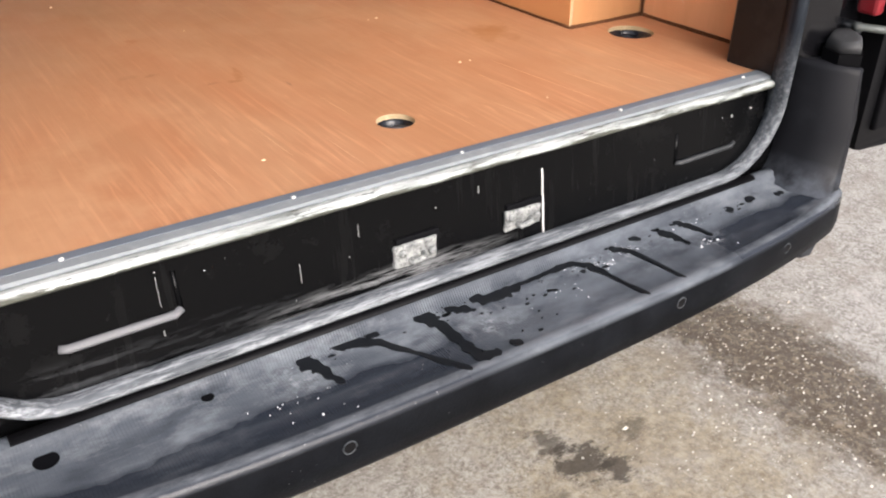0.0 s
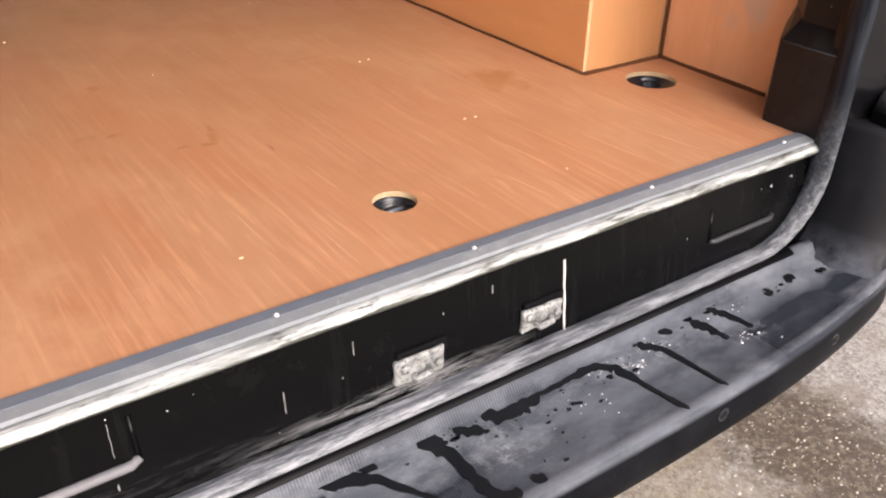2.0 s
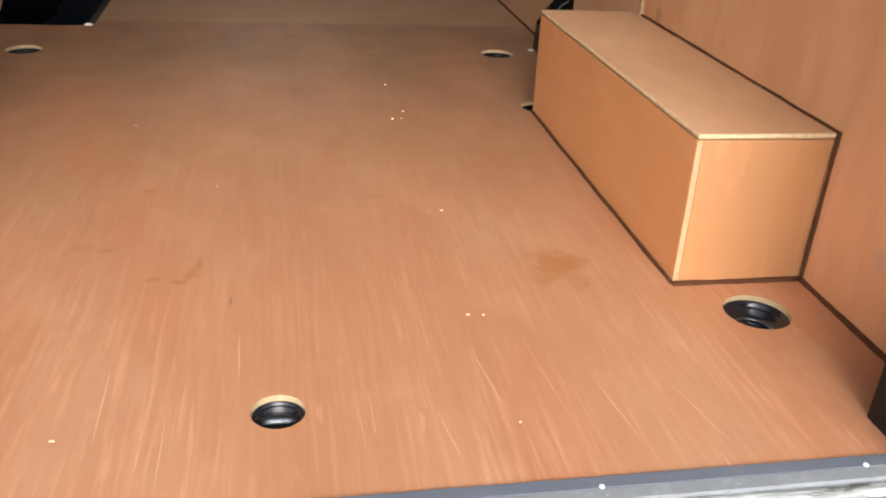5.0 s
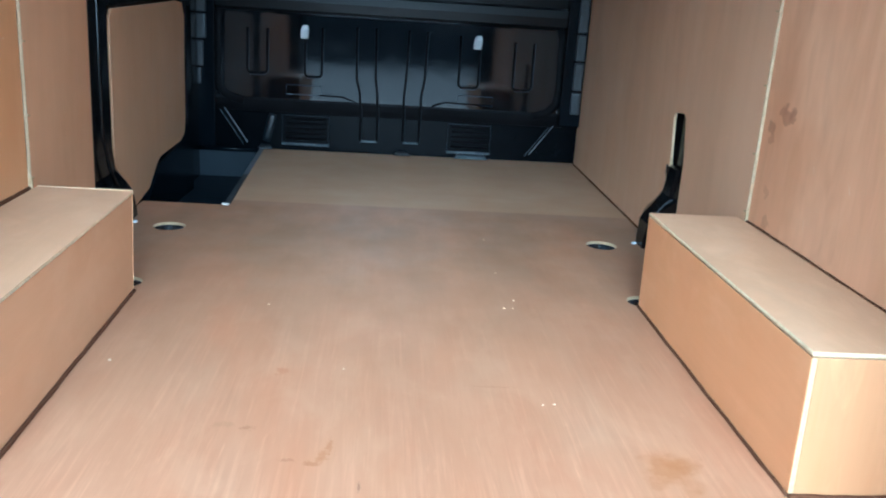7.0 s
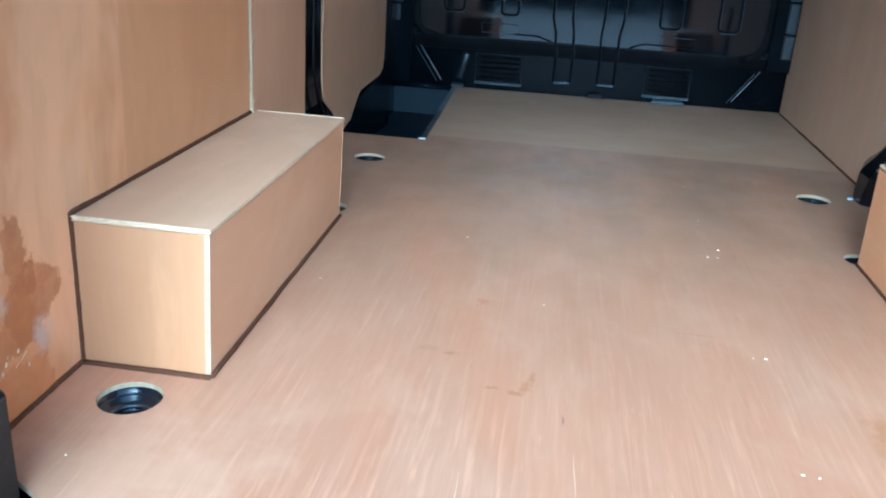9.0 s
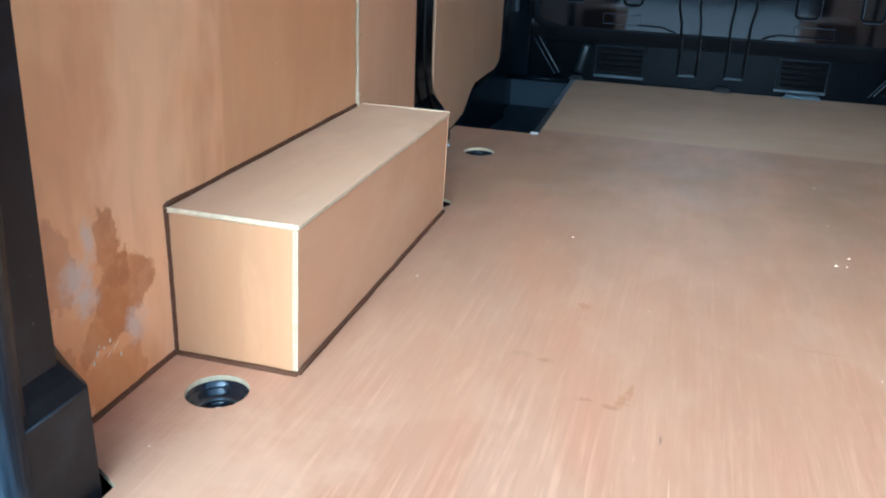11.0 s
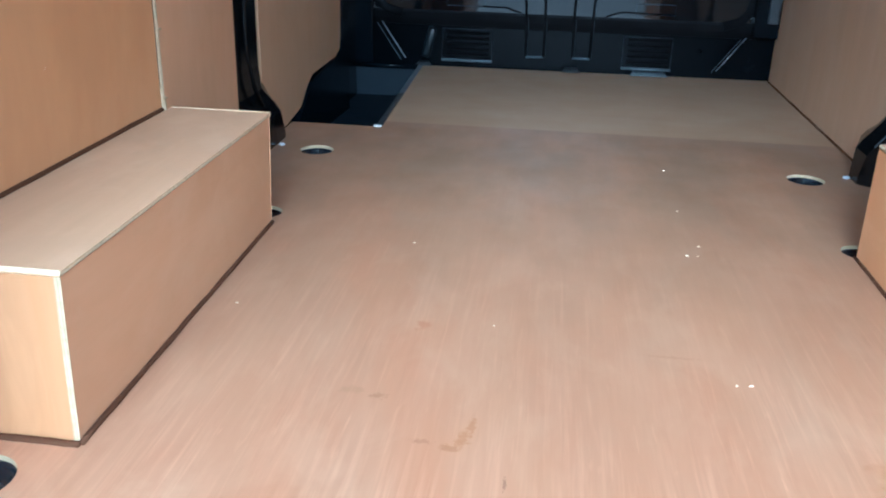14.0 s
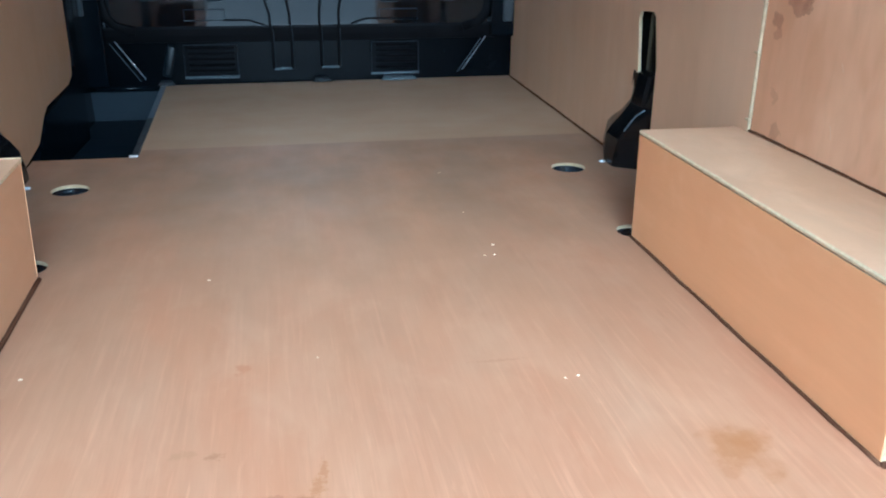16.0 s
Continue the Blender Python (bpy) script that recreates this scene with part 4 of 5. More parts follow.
for x, jog, foot_x in ((0.050, -0.006, 0.048), (0.139, -0.012, 0.126)):
    swage([(x + 0.006, 0.60), (x, 0.37), (x + jog, 0.30), (x + jog, 0.26), (foot_x, 0.21), (foot_x, 0.066)])
# Pale bars painted as the highlights at the foot of the grooves
swage([(-0.160, 0.058), (-0.079, 0.060)], 0.005, tab_grey)
swage([(0.048, 0.062), (0.126, 0.062)], 0.005, tab_grey)
swage([(-0.36, 0.272), (-0.25, 0.27), (-0.22, 0.258), (-0.19, 0.25)], 0.004)
swage([(0.47, 0.268), (0.25, 0.272), (0.21, 0.262), (0.18, 0.25)], 0.004)
for x0, x1, z0, z1 in ((-0.519, -0.352, 0.271, 0.314), (0.307, 0.473, 0.267, 0.309)):
    part("label_plate", loft([[(x, BY + e + 0.026 * (z - 0.247), z) for x, e in ((x0, -0.003), (x1, -0.003), (x1, 0.015), (x0, 0.015))] for z in (z0, z1)]), panel_gloss, bulk)
    swage([(x0, z1), (x0, z0), (x1, z0), (x1, z1), (x0, z1)], 0.0026, swage_light)
# rounded border of the large pressed field
swage([(-0.82, 0.655), (-0.845, 0.60), (-0.85, 0.36), (-0.835, 0.29), (-0.80, 0.250), (-0.72, 0.228)], 0.020, None, 0.22)
swage([(0.68, 0.228), (0.75, 0.250), (0.785, 0.29), (0.80, 0.36), (0.795, 0.60), (0.78, 0.655)], 0.020, None, 0.22)
for x0, x1 in ((-0.543, -0.306), (0.262, 0.486)):
    vent = part("vent", loft([[(x0, apron(0.032) - 0.006, 0.032), (x1, apron(0.032) - 0.006, 0.032), (x1, apron(0.032) + 0.02, 0.032), (x0, apron(0.032) + 0.02, 0.032)], [(x0, apron(0.1) - 0.006, 0.1), (x1, apron(0.1) - 0.006, 0.1), (x1, apron(0.1) + 0.02, 0.1), (x0, apron(0.1) + 0.02, 0.1)], [(x0, apron(0.172) - 0.006, 0.172), (x1, apron(0.172) - 0.006, 0.172), (x1, apron(0.172) + 0.02, 0.172), (x0, apron(0.172) + 0.02, 0.172)]]), apron_paint, bulk, "louvred vent panel")
    for k in range(5):
        z = 0.155 - 0.024 * k
        y = apron(z) - 0.008
        part("slat", loft([[(x0 + 0.025, y - 0.007, z - 0.004), (x0 + 0.025, y + 0.004, z + 0.008), (x0 + 0.025, y + 0.006, z + 0.004), (x0 + 0.025, y - 0.004, z - 0.009)], [(x1 - 0.02, y - 0.007, z - 0.004), (x1 - 0.02, y + 0.004, z + 0.008), (x1 - 0.02, y + 0.006, z + 0.004), (x1 - 0.02, y - 0.004, z - 0.009)]]), groove_black, vent)
    for xs, ys in ((x0 + 0.006, (0.036, 0.168)), (x1 - 0.006, (0.036, 0.168))):
        smooth(part("vent_rim", tube([(xs, apron(z) - 0.007, z) for z in ys], 0.0028, 6), vent_rim, vent))
    smooth(part("vent_rim", tube([(x0 + 0.006, apron(0.168) - 0.007, 0.168), (x1 - 0.006, apron(0.168) - 0.007, 0.168)], 0.0028, 6), vent_rim, vent))
    # lip pale grey for the light reflected along the vent's foot
    smooth(part("vent_lip", tube([(x0 + 0.004, apron(0.03) - 0.008, 0.03), (x1 - 0.004, apron(0.03) - 0.008, 0.03)], 0.006, 8), tab_grey, vent))
for x0, z0, x1, z1 in ((-0.818, 0.187, -0.705, 0.032), (0.771, 0.184, 0.66, 0.042)):
    a, b = Vector((x0, 3.44, z0)), Vector((x1, 3.415, z1))
    part("strut", tube([a, a.lerp(b, 0.5), b], 0.012, 4, 0.5), navy, bulk)
    off = Vector((0.010, -0.006, 0.004))
    smooth(part("strut_edge", tube([a + off, b + off], 0.0024, 6), aluminium, bulk, "pale line along the strut's edge"))
    off = Vector((-0.011, -0.006, -0.004))
    smooth(part("strut_edge", tube([a + off, b + off], 0.0018, 6), tab_grey, bulk, "pale line along the strut's edge"))
# Tab under the right vent is paler, painting the highlight on the apron's foot
for x0, x1, z in ((-0.655, -0.575, 0.0), (0.30, 0.47, 0.0), (0.0, 0.09, 0.0)):
    smooth(part("weld_tab", loft([[(x0, 3.412, 0.006), (x1, 3.412, 0.006), (x1 - 0.01, 3.44, 0.006), (x0 + 0.01, 3.44, 0.006)], [(x0 + 0.012, 3.420, 0.018), (x1 - 0.012, 3.420, 0.018), (x1 - 0.02, 3.44, 0.026), (x0 + 0.02, 3.44, 0.026)]]), tab_grey if x0 > 0.2 else ledge_dark, bulk, "grey welded tab"))
# Rib coloured lighter to carry its highlight
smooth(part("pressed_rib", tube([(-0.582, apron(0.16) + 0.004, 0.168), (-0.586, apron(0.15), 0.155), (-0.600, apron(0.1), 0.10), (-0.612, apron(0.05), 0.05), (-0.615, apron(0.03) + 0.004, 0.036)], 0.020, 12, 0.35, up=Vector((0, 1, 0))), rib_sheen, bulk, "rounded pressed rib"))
for x, z in ((-0.437, 0.565), (0.383, 0.565)):
    clip = part("clip", loft([[(x - 0.018, BY - 0.004, z - 0.032), (x + 0.018, BY - 0.004, z - 0.032), (x + 0.018, BY + 0.01, z - 0.032), (x - 0.018, BY + 0.01, z - 0.032)], [(x - 0.016, BY - 0.03, z + 0.008), (x + 0.02, BY - 0.03, z + 0.008), (x + 0.02, BY + 0.01, z + 0.008), (x - 0.016, BY + 0.01, z + 0.008)], [(x - 0.006, BY - 0.022, z + 0.03), (x + 0.016, BY - 0.022, z + 0.03), (x + 0.016, BY + 0.01, z + 0.03), (x - 0.006, BY + 0.01, z + 0.03)]]), white_plastic, bulk, "white plastic clip")
for x, z in ((-0.70, 0.045), (-0.86, 0.06), (0.72, 0.05), (0.80, 0.055), (0.60, 0.12)):
    smooth(part("rivet", tube([(x, apron(z) - 0.006, z), (x, apron(z) + 0.01, z)], 0.008, 10), navy, bulk))

# corner posts beside the bulkhead, with grey padded blocks
for side, xa in ((-1, -0.905), (1, 0.872)):
    corner = thing("corner_post", (side * 0.9, 3.42, 0), "dark steel post with stacked grey blocks", "post")
    inner = 0.80 if side > 0 else 0.845
    part("post_body", block(min(side * inner, side * 0.95), max(side * inner, side * 0.95), 3.405, 3.465, 0.19 if side > 0 else 0.0, TOP, 0.008), navy, corner)
    edges = (0.255, 0.36, 0.37, 0.50, 0.51, 0.63, 0.64, 0.80, 0.81, 1.0) if side > 0 else (0.30, 0.375, 0.385, 0.50, 0.51, 0.62, 0.63, 0.8)
    for z0, z1 in zip(edges[::2], edges[1::2]):
        w = 0.022 if side > 0 else 0.010 + 0.012 * min(1.0, max(0.0, (z0 - 0.3) / 0.2))
        part("pad", block(xa - 0.022, xa - 0.022 + 2 * w, 3.385, 3.41, z0, z1, 0.006), pad_grey, corner)

# ---- rear sill ----
sill = thing("rear_sill", (0, -0.02, -0.17), "scratched black rear sill with a flaked cream lip", "sill")
part("trim_strip", block(-0.752, 0.752, 0.0, 0.0185, -0.004, 0.0030, 0.0008), strip_grey, sill, "grey aluminium edge strip")
part("trim_nose", loft([[(x, -0.0008, 0.0026), (x, -0.0008, -0.010), (x, -0.0175, -0.010), (x, -0.0185, -0.003), (x, -0.0165, 0.0004)] for x in (-0.752, 0.752)]), strip_pale, sill, "pale nose of the edge strip")
prof = [(-0.012, -0.005), (-0.025, -0.0045), (-0.033, -0.0075), (-0.0365, -0.0125), (-0.034, -0.0175), (-0.027, -0.0205), (-0.012, -0.021)]
rows = []
for k in range(61):
    x = -0.752 + 1.504 * k / 60
    w = 0.0015 * noise.noise(Vector((x * 7, 0, 0)))
    rows.append([(x, y + w, z + 0.6 * w) for y, z in prof])
smooth(part("sill_lip", loft(rows), sill_flaked, sill, "cream lip with flaked paint"))
rows = []
for y, z in ((-0.018, -0.020), (-0.021, -0.045), (-0.028, -0.10), (-0.034, -0.150), (-0.036, -0.175), (-0.036, -0.26)):
    rows.append([(-0.80, y, z), (-0.4, y, z), (0.0, y, z), (0.4, y, z), (0.80, y, z), (0.80, 0.02, z), (-0.80, 0.02, z)])
part("sill_face", loft(rows), sill_paint, sill)


def face_y(z):
    return -0.018 - 0.0135 * (-z - 0.026) / 0.1


# pressed recesses with a pale lower ledge
for x0, x1, parent in ((-0.616, -0.459, sill), (0.490, 0.655, sill)):
    z = -0.103 if x0 < 0 else -0.118
    y = face_y(z)
    m = 1 if x0 < 0 else 0.5
    smooth(part("ledge", tube([(x0, y + 0.001, z), (x0 + 0.01, y - 0.003, z - 0.001), (x1 - 0.01, y - 0.003, z), (x1, y + 0.001, z + 0.004)], 0.0065 * (0.6 + 0.4 * m), 8, 0.9), ledge_grey if m == 1 else ledge_dark, sill, "dusty ledge of a pressed recess"))
    for a, b in (((x1, z), (x1 - 0.002, z + 0.06)),) if x0 < 0 else (((x0, z), (x0 + 0.002, z + 0.055)),):
        smooth(part("crease", tube([(a[0], face_y(a[1]) + 0.001, a[1]), (b[0], face_y(b[1]) + 0.001, b[1])], 0.004, 6), sill_paint, sill))
# pale drips and scratches
for x, z0, z1, r in ((0.1665, -0.052, -0.168, 0.0020), (-0.284, -0.088, -0.118, 0.0007), (-0.484, -0.045, -0.088, 0.0005), (-0.487, -0.122, -0.130, 0.0009), (0.035, -0.05, -0.062, 0.001), (-0.185, -0.055, -0.075, 0.0007)):
    pts = [(x + 0.0005 * math.sin(2.3 * k), face_y(z0 + (z1 - z0) * k / 6) - 0.0005, z0 + (z1 - z0) * k / 6) for k in range(7)]
    smooth(part("drip", tube(pts, r, 6), chip_pale if r > 0.0015 else drip_grey, sill, "white paint drip" if r > 0.0015 else "thin pale drip"))

for x in (-0.585, -0.272, 0.018, 0.361, 0.690):
    head = thing("trim_screw", (x, 0.001, 0.003), "small bright screw head in the edge strip", "screw", "edge strip screws")
    smooth(part("screw_head", lathe(x, 0.001, [(0.0034, 0.003), (0.0032, 0.0050), (0.0020, 0.0060), (0.0004, 0.0062)], 12), screw_white, head))


def striker(x0, x1, z0, z1):
    s = thing("lock_striker", ((x0 + x1) / 2, -0.03, z0), "worn zinc-plated door striker plate on the sill", "striker", "door strikers")
    y = face_y((z0 + z1) / 2)
    bm = block(x0, x1, y - 0.006, y + 0.004, z0, z1, 0.004)
    bmesh.ops.subdivide_edges(bm, edges=bm.edges[:], cuts=3, use_grid_fill=True)
    for v in bm.verts:
        v.co += 0.0028 * noise.noise_vector(v.co * 55) + 0.001 * noise.noise_vector(v.co * 190)
    smooth(part("plate", bm, zinc, s))
    xc, zc = (x0 + x1) / 2, (z0 + z1) / 2
    smooth(part("loop", tube([(xc - 0.012, y - 0.002, zc - 0.008), (xc - 0.011, y - 0.016, zc - 0.008), (xc + 0.010, y - 0.017, zc - 0.004), (xc + 0.014, y - 0.002, zc - 0.003)], 0.005, 8), zinc, s))
    for dx, dz in ((-0.026, 0.008), (0.028, -0.002)):
        smooth(part("bolt", tube([(xc + dx, y - 0.004, zc + dz), (xc + dx, y - 0.011, zc + dz)], 0.0065, 8), zinc, s))
    part("backing_plate", block(x0 + 0.006, x1 + 0.006, y - 0.001, y + 0.006, z0 + 0.004, z1 + 0.010, 0.002), groove_black, s)


striker(-0.132, -0.052, -0.146, -0.106)
striker(0.082, 0.158, -0.143, -0.107)

# aperture flange: along the sill, round both corners and up the pillars
line = []
for s in (-1, 1):
    arm = [(s * (0.747 - 0.010 * min(z, 0.6) - 0.08 * max(0.0, z - 0.6)), z) for z in (1.65, 1.2, 0.8, 0.4, 0.2, 0.03)]
    arc = [(s * (0.611 + 0.135 * math.sin(a)), -0.033 - 0.135 * math.cos(a)) for a in (1.45, 1.2, 0.95, 0.7, 0.45, 0.2, 0.0)]
    line = arm + arc if s < 0 else line + (arm + arc)[::-1]
rows = []
for k, (x, z) in enumerate(line):
    a, b = Vector(line[max(k - 1, 0)]), Vector(line[min(k + 1, len(line) - 1)])
    d = (b - a).normalized()
    n = Vector((d.y, -d.x))
    rows.append([(x + n.x * u, y, z + n.y * u) for y, u in ((-0.020, 0.004), (-0.034, 0.000), (-0.042, -0.003), (-0.058, -0.001), (-0.066, 0.005), (-0.062, 0.012), (-0.040, 0.014), (-0.020, 0.014))])
smooth(part("aperture_flange", loft(rows), flange_worn, sill, "grey worn door aperture flange"))


# ---- rear pillars ----
def rear_pillar(s):
    p = thing("rear_pillar", (s * 0.82, 0.05, -0.02), "dark brown-black rear door pillar with a stepped foot", "pillar", "rear pillars")

    def row(z, inner, y0, y1, bulge):
        return [(s * inner, y0, z), (s * inner, y1 - 0.008, z), (s * (inner + 0.008), y1, z), (s * (inner + bulge), y1 + 0.055, z), (s * 0.97, y1 + 0.055, z), (s * 0.97, y0, z)]

    part("foot_cover", loft([row(-0.02, 0.753, -0.02, 0.10, 0.10), row(0.0, 0.753, -0.02, 0.10, 0.10), row(0.150, 0.754, -0.02, 0.10, 0.10), row(0.166, 0.766, -0.02, 0.095, 0.09), row(0.195, 0.792, -0.02, 0.088, 0.07)]), trim_brown, p)
    # highlight on the fold, put in as a thin grey line
    smooth(part("crease_highlight", tube([(s * 0.7535, -0.018, 0.1505), (s * 0.7532, 0.03, 0.1500), (s * 0.7535, 0.088, 0.1505)], 0.0016, 6), pad_grey, p, "grey highlight line along the scuffed crease of the foot cover"))
    part("column", loft([row(0.12, 0.783, -0.022, 0.085, 0.07), row(0.60, 0.777, -0.022, 0.085, 0.075), row(TOP, 0.70, -0.022, 0.085, 0.16)]), trim_brown, p)
    part("jamb_face", loft([[(s * 0.757, -0.026, -0.05), (s * 0.764, 0.0, -0.05), (s * 0.85, 0.0, -0.05), (s * 0.85, -0.03, -0.05)], [(s * 0.757, -0.026, 0.12), (s * 0.764, 0.0, 0.12), (s * 0.85, 0.0, 0.12), (s * 0.85, -0.03, 0.12)], [(s * 0.757, -0.026, 0.6), (s * 0.764, 0.0, 0.6), (s * 0.85, 0.0, 0.6), (s * 0.85, -0.03, 0.6)], [(s * 0.665, -0.028, TOP), (s * 0.67, 0.0, TOP), (s * 0.85, 0.0, TOP), (s * 0.85, -0.03, TOP)]]), trim_brown, p)
    part("outer_pillar", loft([[(s * 0.775, -0.03, -0.2), (s * 0.86, -0.05, -0.2), (s * 1.0, -0.03, -0.2), (s * 1.0, 0.05, -0.2), (s * 0.78, 0.02, -0.2)], [(s * 0.785, -0.03, 0.1), (s * 0.87, -0.06, 0.1), (s * 1.0, -0.03, 0.1), (s * 1.0, 0.05, 0.1), (s * 0.79, 0.02, 0.1)], [(s * 0.70, -0.03, TOP), (s * 0.83, -0.06, TOP), (s * 1.0, -0.03, TOP), (s * 1.0, 0.05, TOP), (s * 0.70, 0.02, TOP)]]), black_paint, p)
    part("tail_lamp", block(min(s * 0.885, s * 0.96), max(s * 0.885, s * 0.96), -0.085, -0.03, 0.16, 0.6, 0.012), red_plastic, p, "red tail lamp")


rear_pillar(1)
rear_pillar(-1)

# ---- bumper ----
bumper = thing("rear_bumper", (0, -0.15, -0.36), "dusty grey plastic step bumper with wet streaks", "bumper")


def front(x):
    """Front edge of the step."""
    return -0.236 + 0.055 * (abs(x) / 0.80) ** 3.2


rows = []
for k in range(81):
    x = -0.81 + 1.62 * k / 80
    f = front(x)
    e = max(0.0, (abs(x) - 0.66) / 0.15)
    lift = 0.018 * e * e
    rows.append([(x, y, z + (lift * min(1.0, max(0.0, (-0.072 - y) / 0.05)) if z > -0.25 else 0)) for y, z in (
        (-0.030, -0.36), (-0.040, -0.22), (-0.044, -0.191), (-0.052, -0.188), (-0.062, -0.190), (-0.070, -0.198), (-0.080, -0.2108), (f + 0.032, -0.2128), (f + 0.014, -0.2126), (f + 0.007, -0.2102), (f - 0.003, -0.2104), (f - 0.0095, -0.2150), (f - 0.0130, -0.226), (f - 0.015, -0.262), (f - 0.010, -0.288), (f + 0.012, -0.315), (f + 0.06, -0.36))])
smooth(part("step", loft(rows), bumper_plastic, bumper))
# Added black strip that paints the shade in the gap under the flange
smooth(part("gap_filler", loft([[(x, y, z) for y, z in ((-0.045, -0.1915), (-0.050, -0.1862), (-0.058, -0.1868), (-0.0645, -0.1905), (-0.0660, -0.1960), (-0.058, -0.202), (-0.046, -0.200))] for x in (-0.70, -0.35, 0.0, 0.35, 0.70)]), rubber, bumper, "black strip standing for the dark gap behind the step"))
for s in (-1, 1):
    base = [(0.752, -0.050), (0.757, -0.11), (0.770, -0.183), (0.800, -0.187), (0.848, -0.13), (0.885, -0.02), (0.85, 0.03), (0.76, 0.0)]
    mid = [(0.790, -0.050), (0.796, -0.10), (0.815, -0.165), (0.835, -0.166), (0.865, -0.11), (0.895, -0.02), (0.86, 0.03), (0.79, 0.0)]
    top = [(0.797, -0.048), (0.808, -0.09), (0.832, -0.150), (0.848, -0.148), (0.872, -0.10), (0.902, -0.02), (0.87, 0.03), (0.80, 0.0)]
    rows = []
    for z, mix_ in ((-0.36, None), (-0.24, None), (-0.2135, -0.9), (-0.207, -0.35), (-0.197, 0.05), (-0.18, 0.40), (-0.15, 0.72), (-0.10, 0.92), (-0.06, 1.0), (0.02, 2.0), (0.032, 2.06)):
        if mix_ is None:
            q = [(x + (0.01 if z < -0.3 else 0), y + (0.03 if z < -0.3 else 0)) for x, y in base]
        elif mix_ <= 1:
            q = [(a[0] + mix_ * (b[0] - a[0]), a[1] + mix_ * (b[1] - a[1])) for a, b in zip(base, mid)]
        else:
            m = mix_ - 1
            q = [(a[0] + m * (b[0] - a[0]), a[1] + m * (b[1] - a[1])) for a, b in zip(mid, top)]
        rows.append([(s * max(x, 0.752 if y > -0.08 else 0.72), y, z + (0.02 * (0.9 - x) if z > 0 else 0)) for x, y in q])
    smooth(part("end_cap", loft(rows), bumper_dark, bumper))
    part("reflector", block(min(s * 0.868, s * 0.874), max(s * 0.868, s * 0.874), -0.145, -0.12, -0.17, -0.13, 0.002), orange_plastic, bumper, "small orange reflector")
    plan = [(0.826, -0.105), (0.846, -0.140), (0.876, -0.118), (0.895, -0.072), (0.878, -0.045), (0.836, -0.062)]
    cx, cy = 0.855, -0.092

    def tier(z, g, tilt=0.0):
        return [(s * (cx + g * (x - cx)), cy + g * (y - cy), z + tilt * (x - cx)) for x, y in plan]

    cap = part("buffer_bracket", loft([tier(0.026, 0.97), tier(0.030, 1.0), tier(0.060, 1.0, 0.2)]), rubber, bumper)
    smooth(part("buffer", loft([tier(0.0605, 0.90, 0.2), tier(0.074, 0.90, 0.22), tier(0.081, 0.80, 0.22), tier(0.083, 0.5, 0.22)]), rubber_grey, cap, "worn grey rubber buffer"))
for x in (-0.33, 0.297, -0.66, 0.6):
    z, y = -0.243, front(x) - 0.013
    sensor = part("parking_sensor", tube([(x, y + 0.006, z), (x, y - 0.0015, z)], 0.0095, 20), rubber, bumper, "round black parking sensor")
    smooth(part("sensor_rim", tube([(x + 0.0098 * math.cos(a), y - 0.001, z + 0.0098 * math.sin(a)) for a in [2 * math.pi * k / 20 for k in range(21)]], 0.0012, 6), pad_grey, sensor))
# Flat black discs stand for the darkness inside the drain holes
for x, y, r in ((-0.459, -0.086, 0.009), (-0.668, -0.092, 0.016), (0.40, -0.079, 0.010)):
    part("drain_hole", lathe(x, y, [(r, -0.2118), (r, -0.2106), (0.002, -0.2106)], 14), groove_black, bumper)

# wet streaks left on the step
STROKES = [
    [(-0.318, -0.084, 0.018), (-0.305, -0.115, 0.014), (-0.291, -0.159, 0.006)],
    [(-0.262, -0.080, 0.014), (-0.236, -0.084, 0.020), (-0.205, -0.105, 0.011), (-0.165, -0.165, 0.005), (-0.125, -0.232, 0.008)],
    [(-0.222, -0.066, 0.012), (-0.196, -0.088, 0.010)],
    [(-0.115, -0.080, 0.020), (-0.100, -0.115, 0.014), (-0.100, -0.170, 0.012), (-0.096, -0.215, 0.016), (-0.068, -0.222, 0.012)],
    [(-0.066, -0.088, 0.015), (-0.042, -0.108, 0.013)],
    [(-0.018, -0.088, 0.014), (0.004, -0.102, 0.018), (0.038, -0.100, 0.016), (0.075, -0.094, 0.007), (0.13, -0.092, 0.006), (0.179, -0.089, 0.013), (0.21, -0.108, 0.013), (0.218, -0.16, 0.006), (0.231, -0.232, 0.006)],
    [(0.283, -0.090, 0.012), (0.305, -0.118, 0.008), (0.320, -0.228, 0.005)],
    [(0.335, -0.085, 0.010), (0.350, -0.092, 0.008)],
    [(0.402, -0.094, 0.014), (0.408, -0.12, 0.012), (0.414, -0.152, 0.006)],
    [(0.452, -0.084, 0.013), (0.464, -0.11, 0.011), (0.474, -0.152, 0.007)],
    [(0.575, -0.108, 0.012), (0.586, -0.100, 0.009)],
    [(0.640, -0.098, 0.011), (0.660, -0.092, 0.010)],
    [(0.712, -0.112, 0.009), (0.726, -0.112, 0.007)],
    [(-0.036, -0.212, 0.009), (-0.026, -0.224, 0.007)],
    [(0.10, -0.135, 0.004), (0.115, -0.14, 0.003)],
]
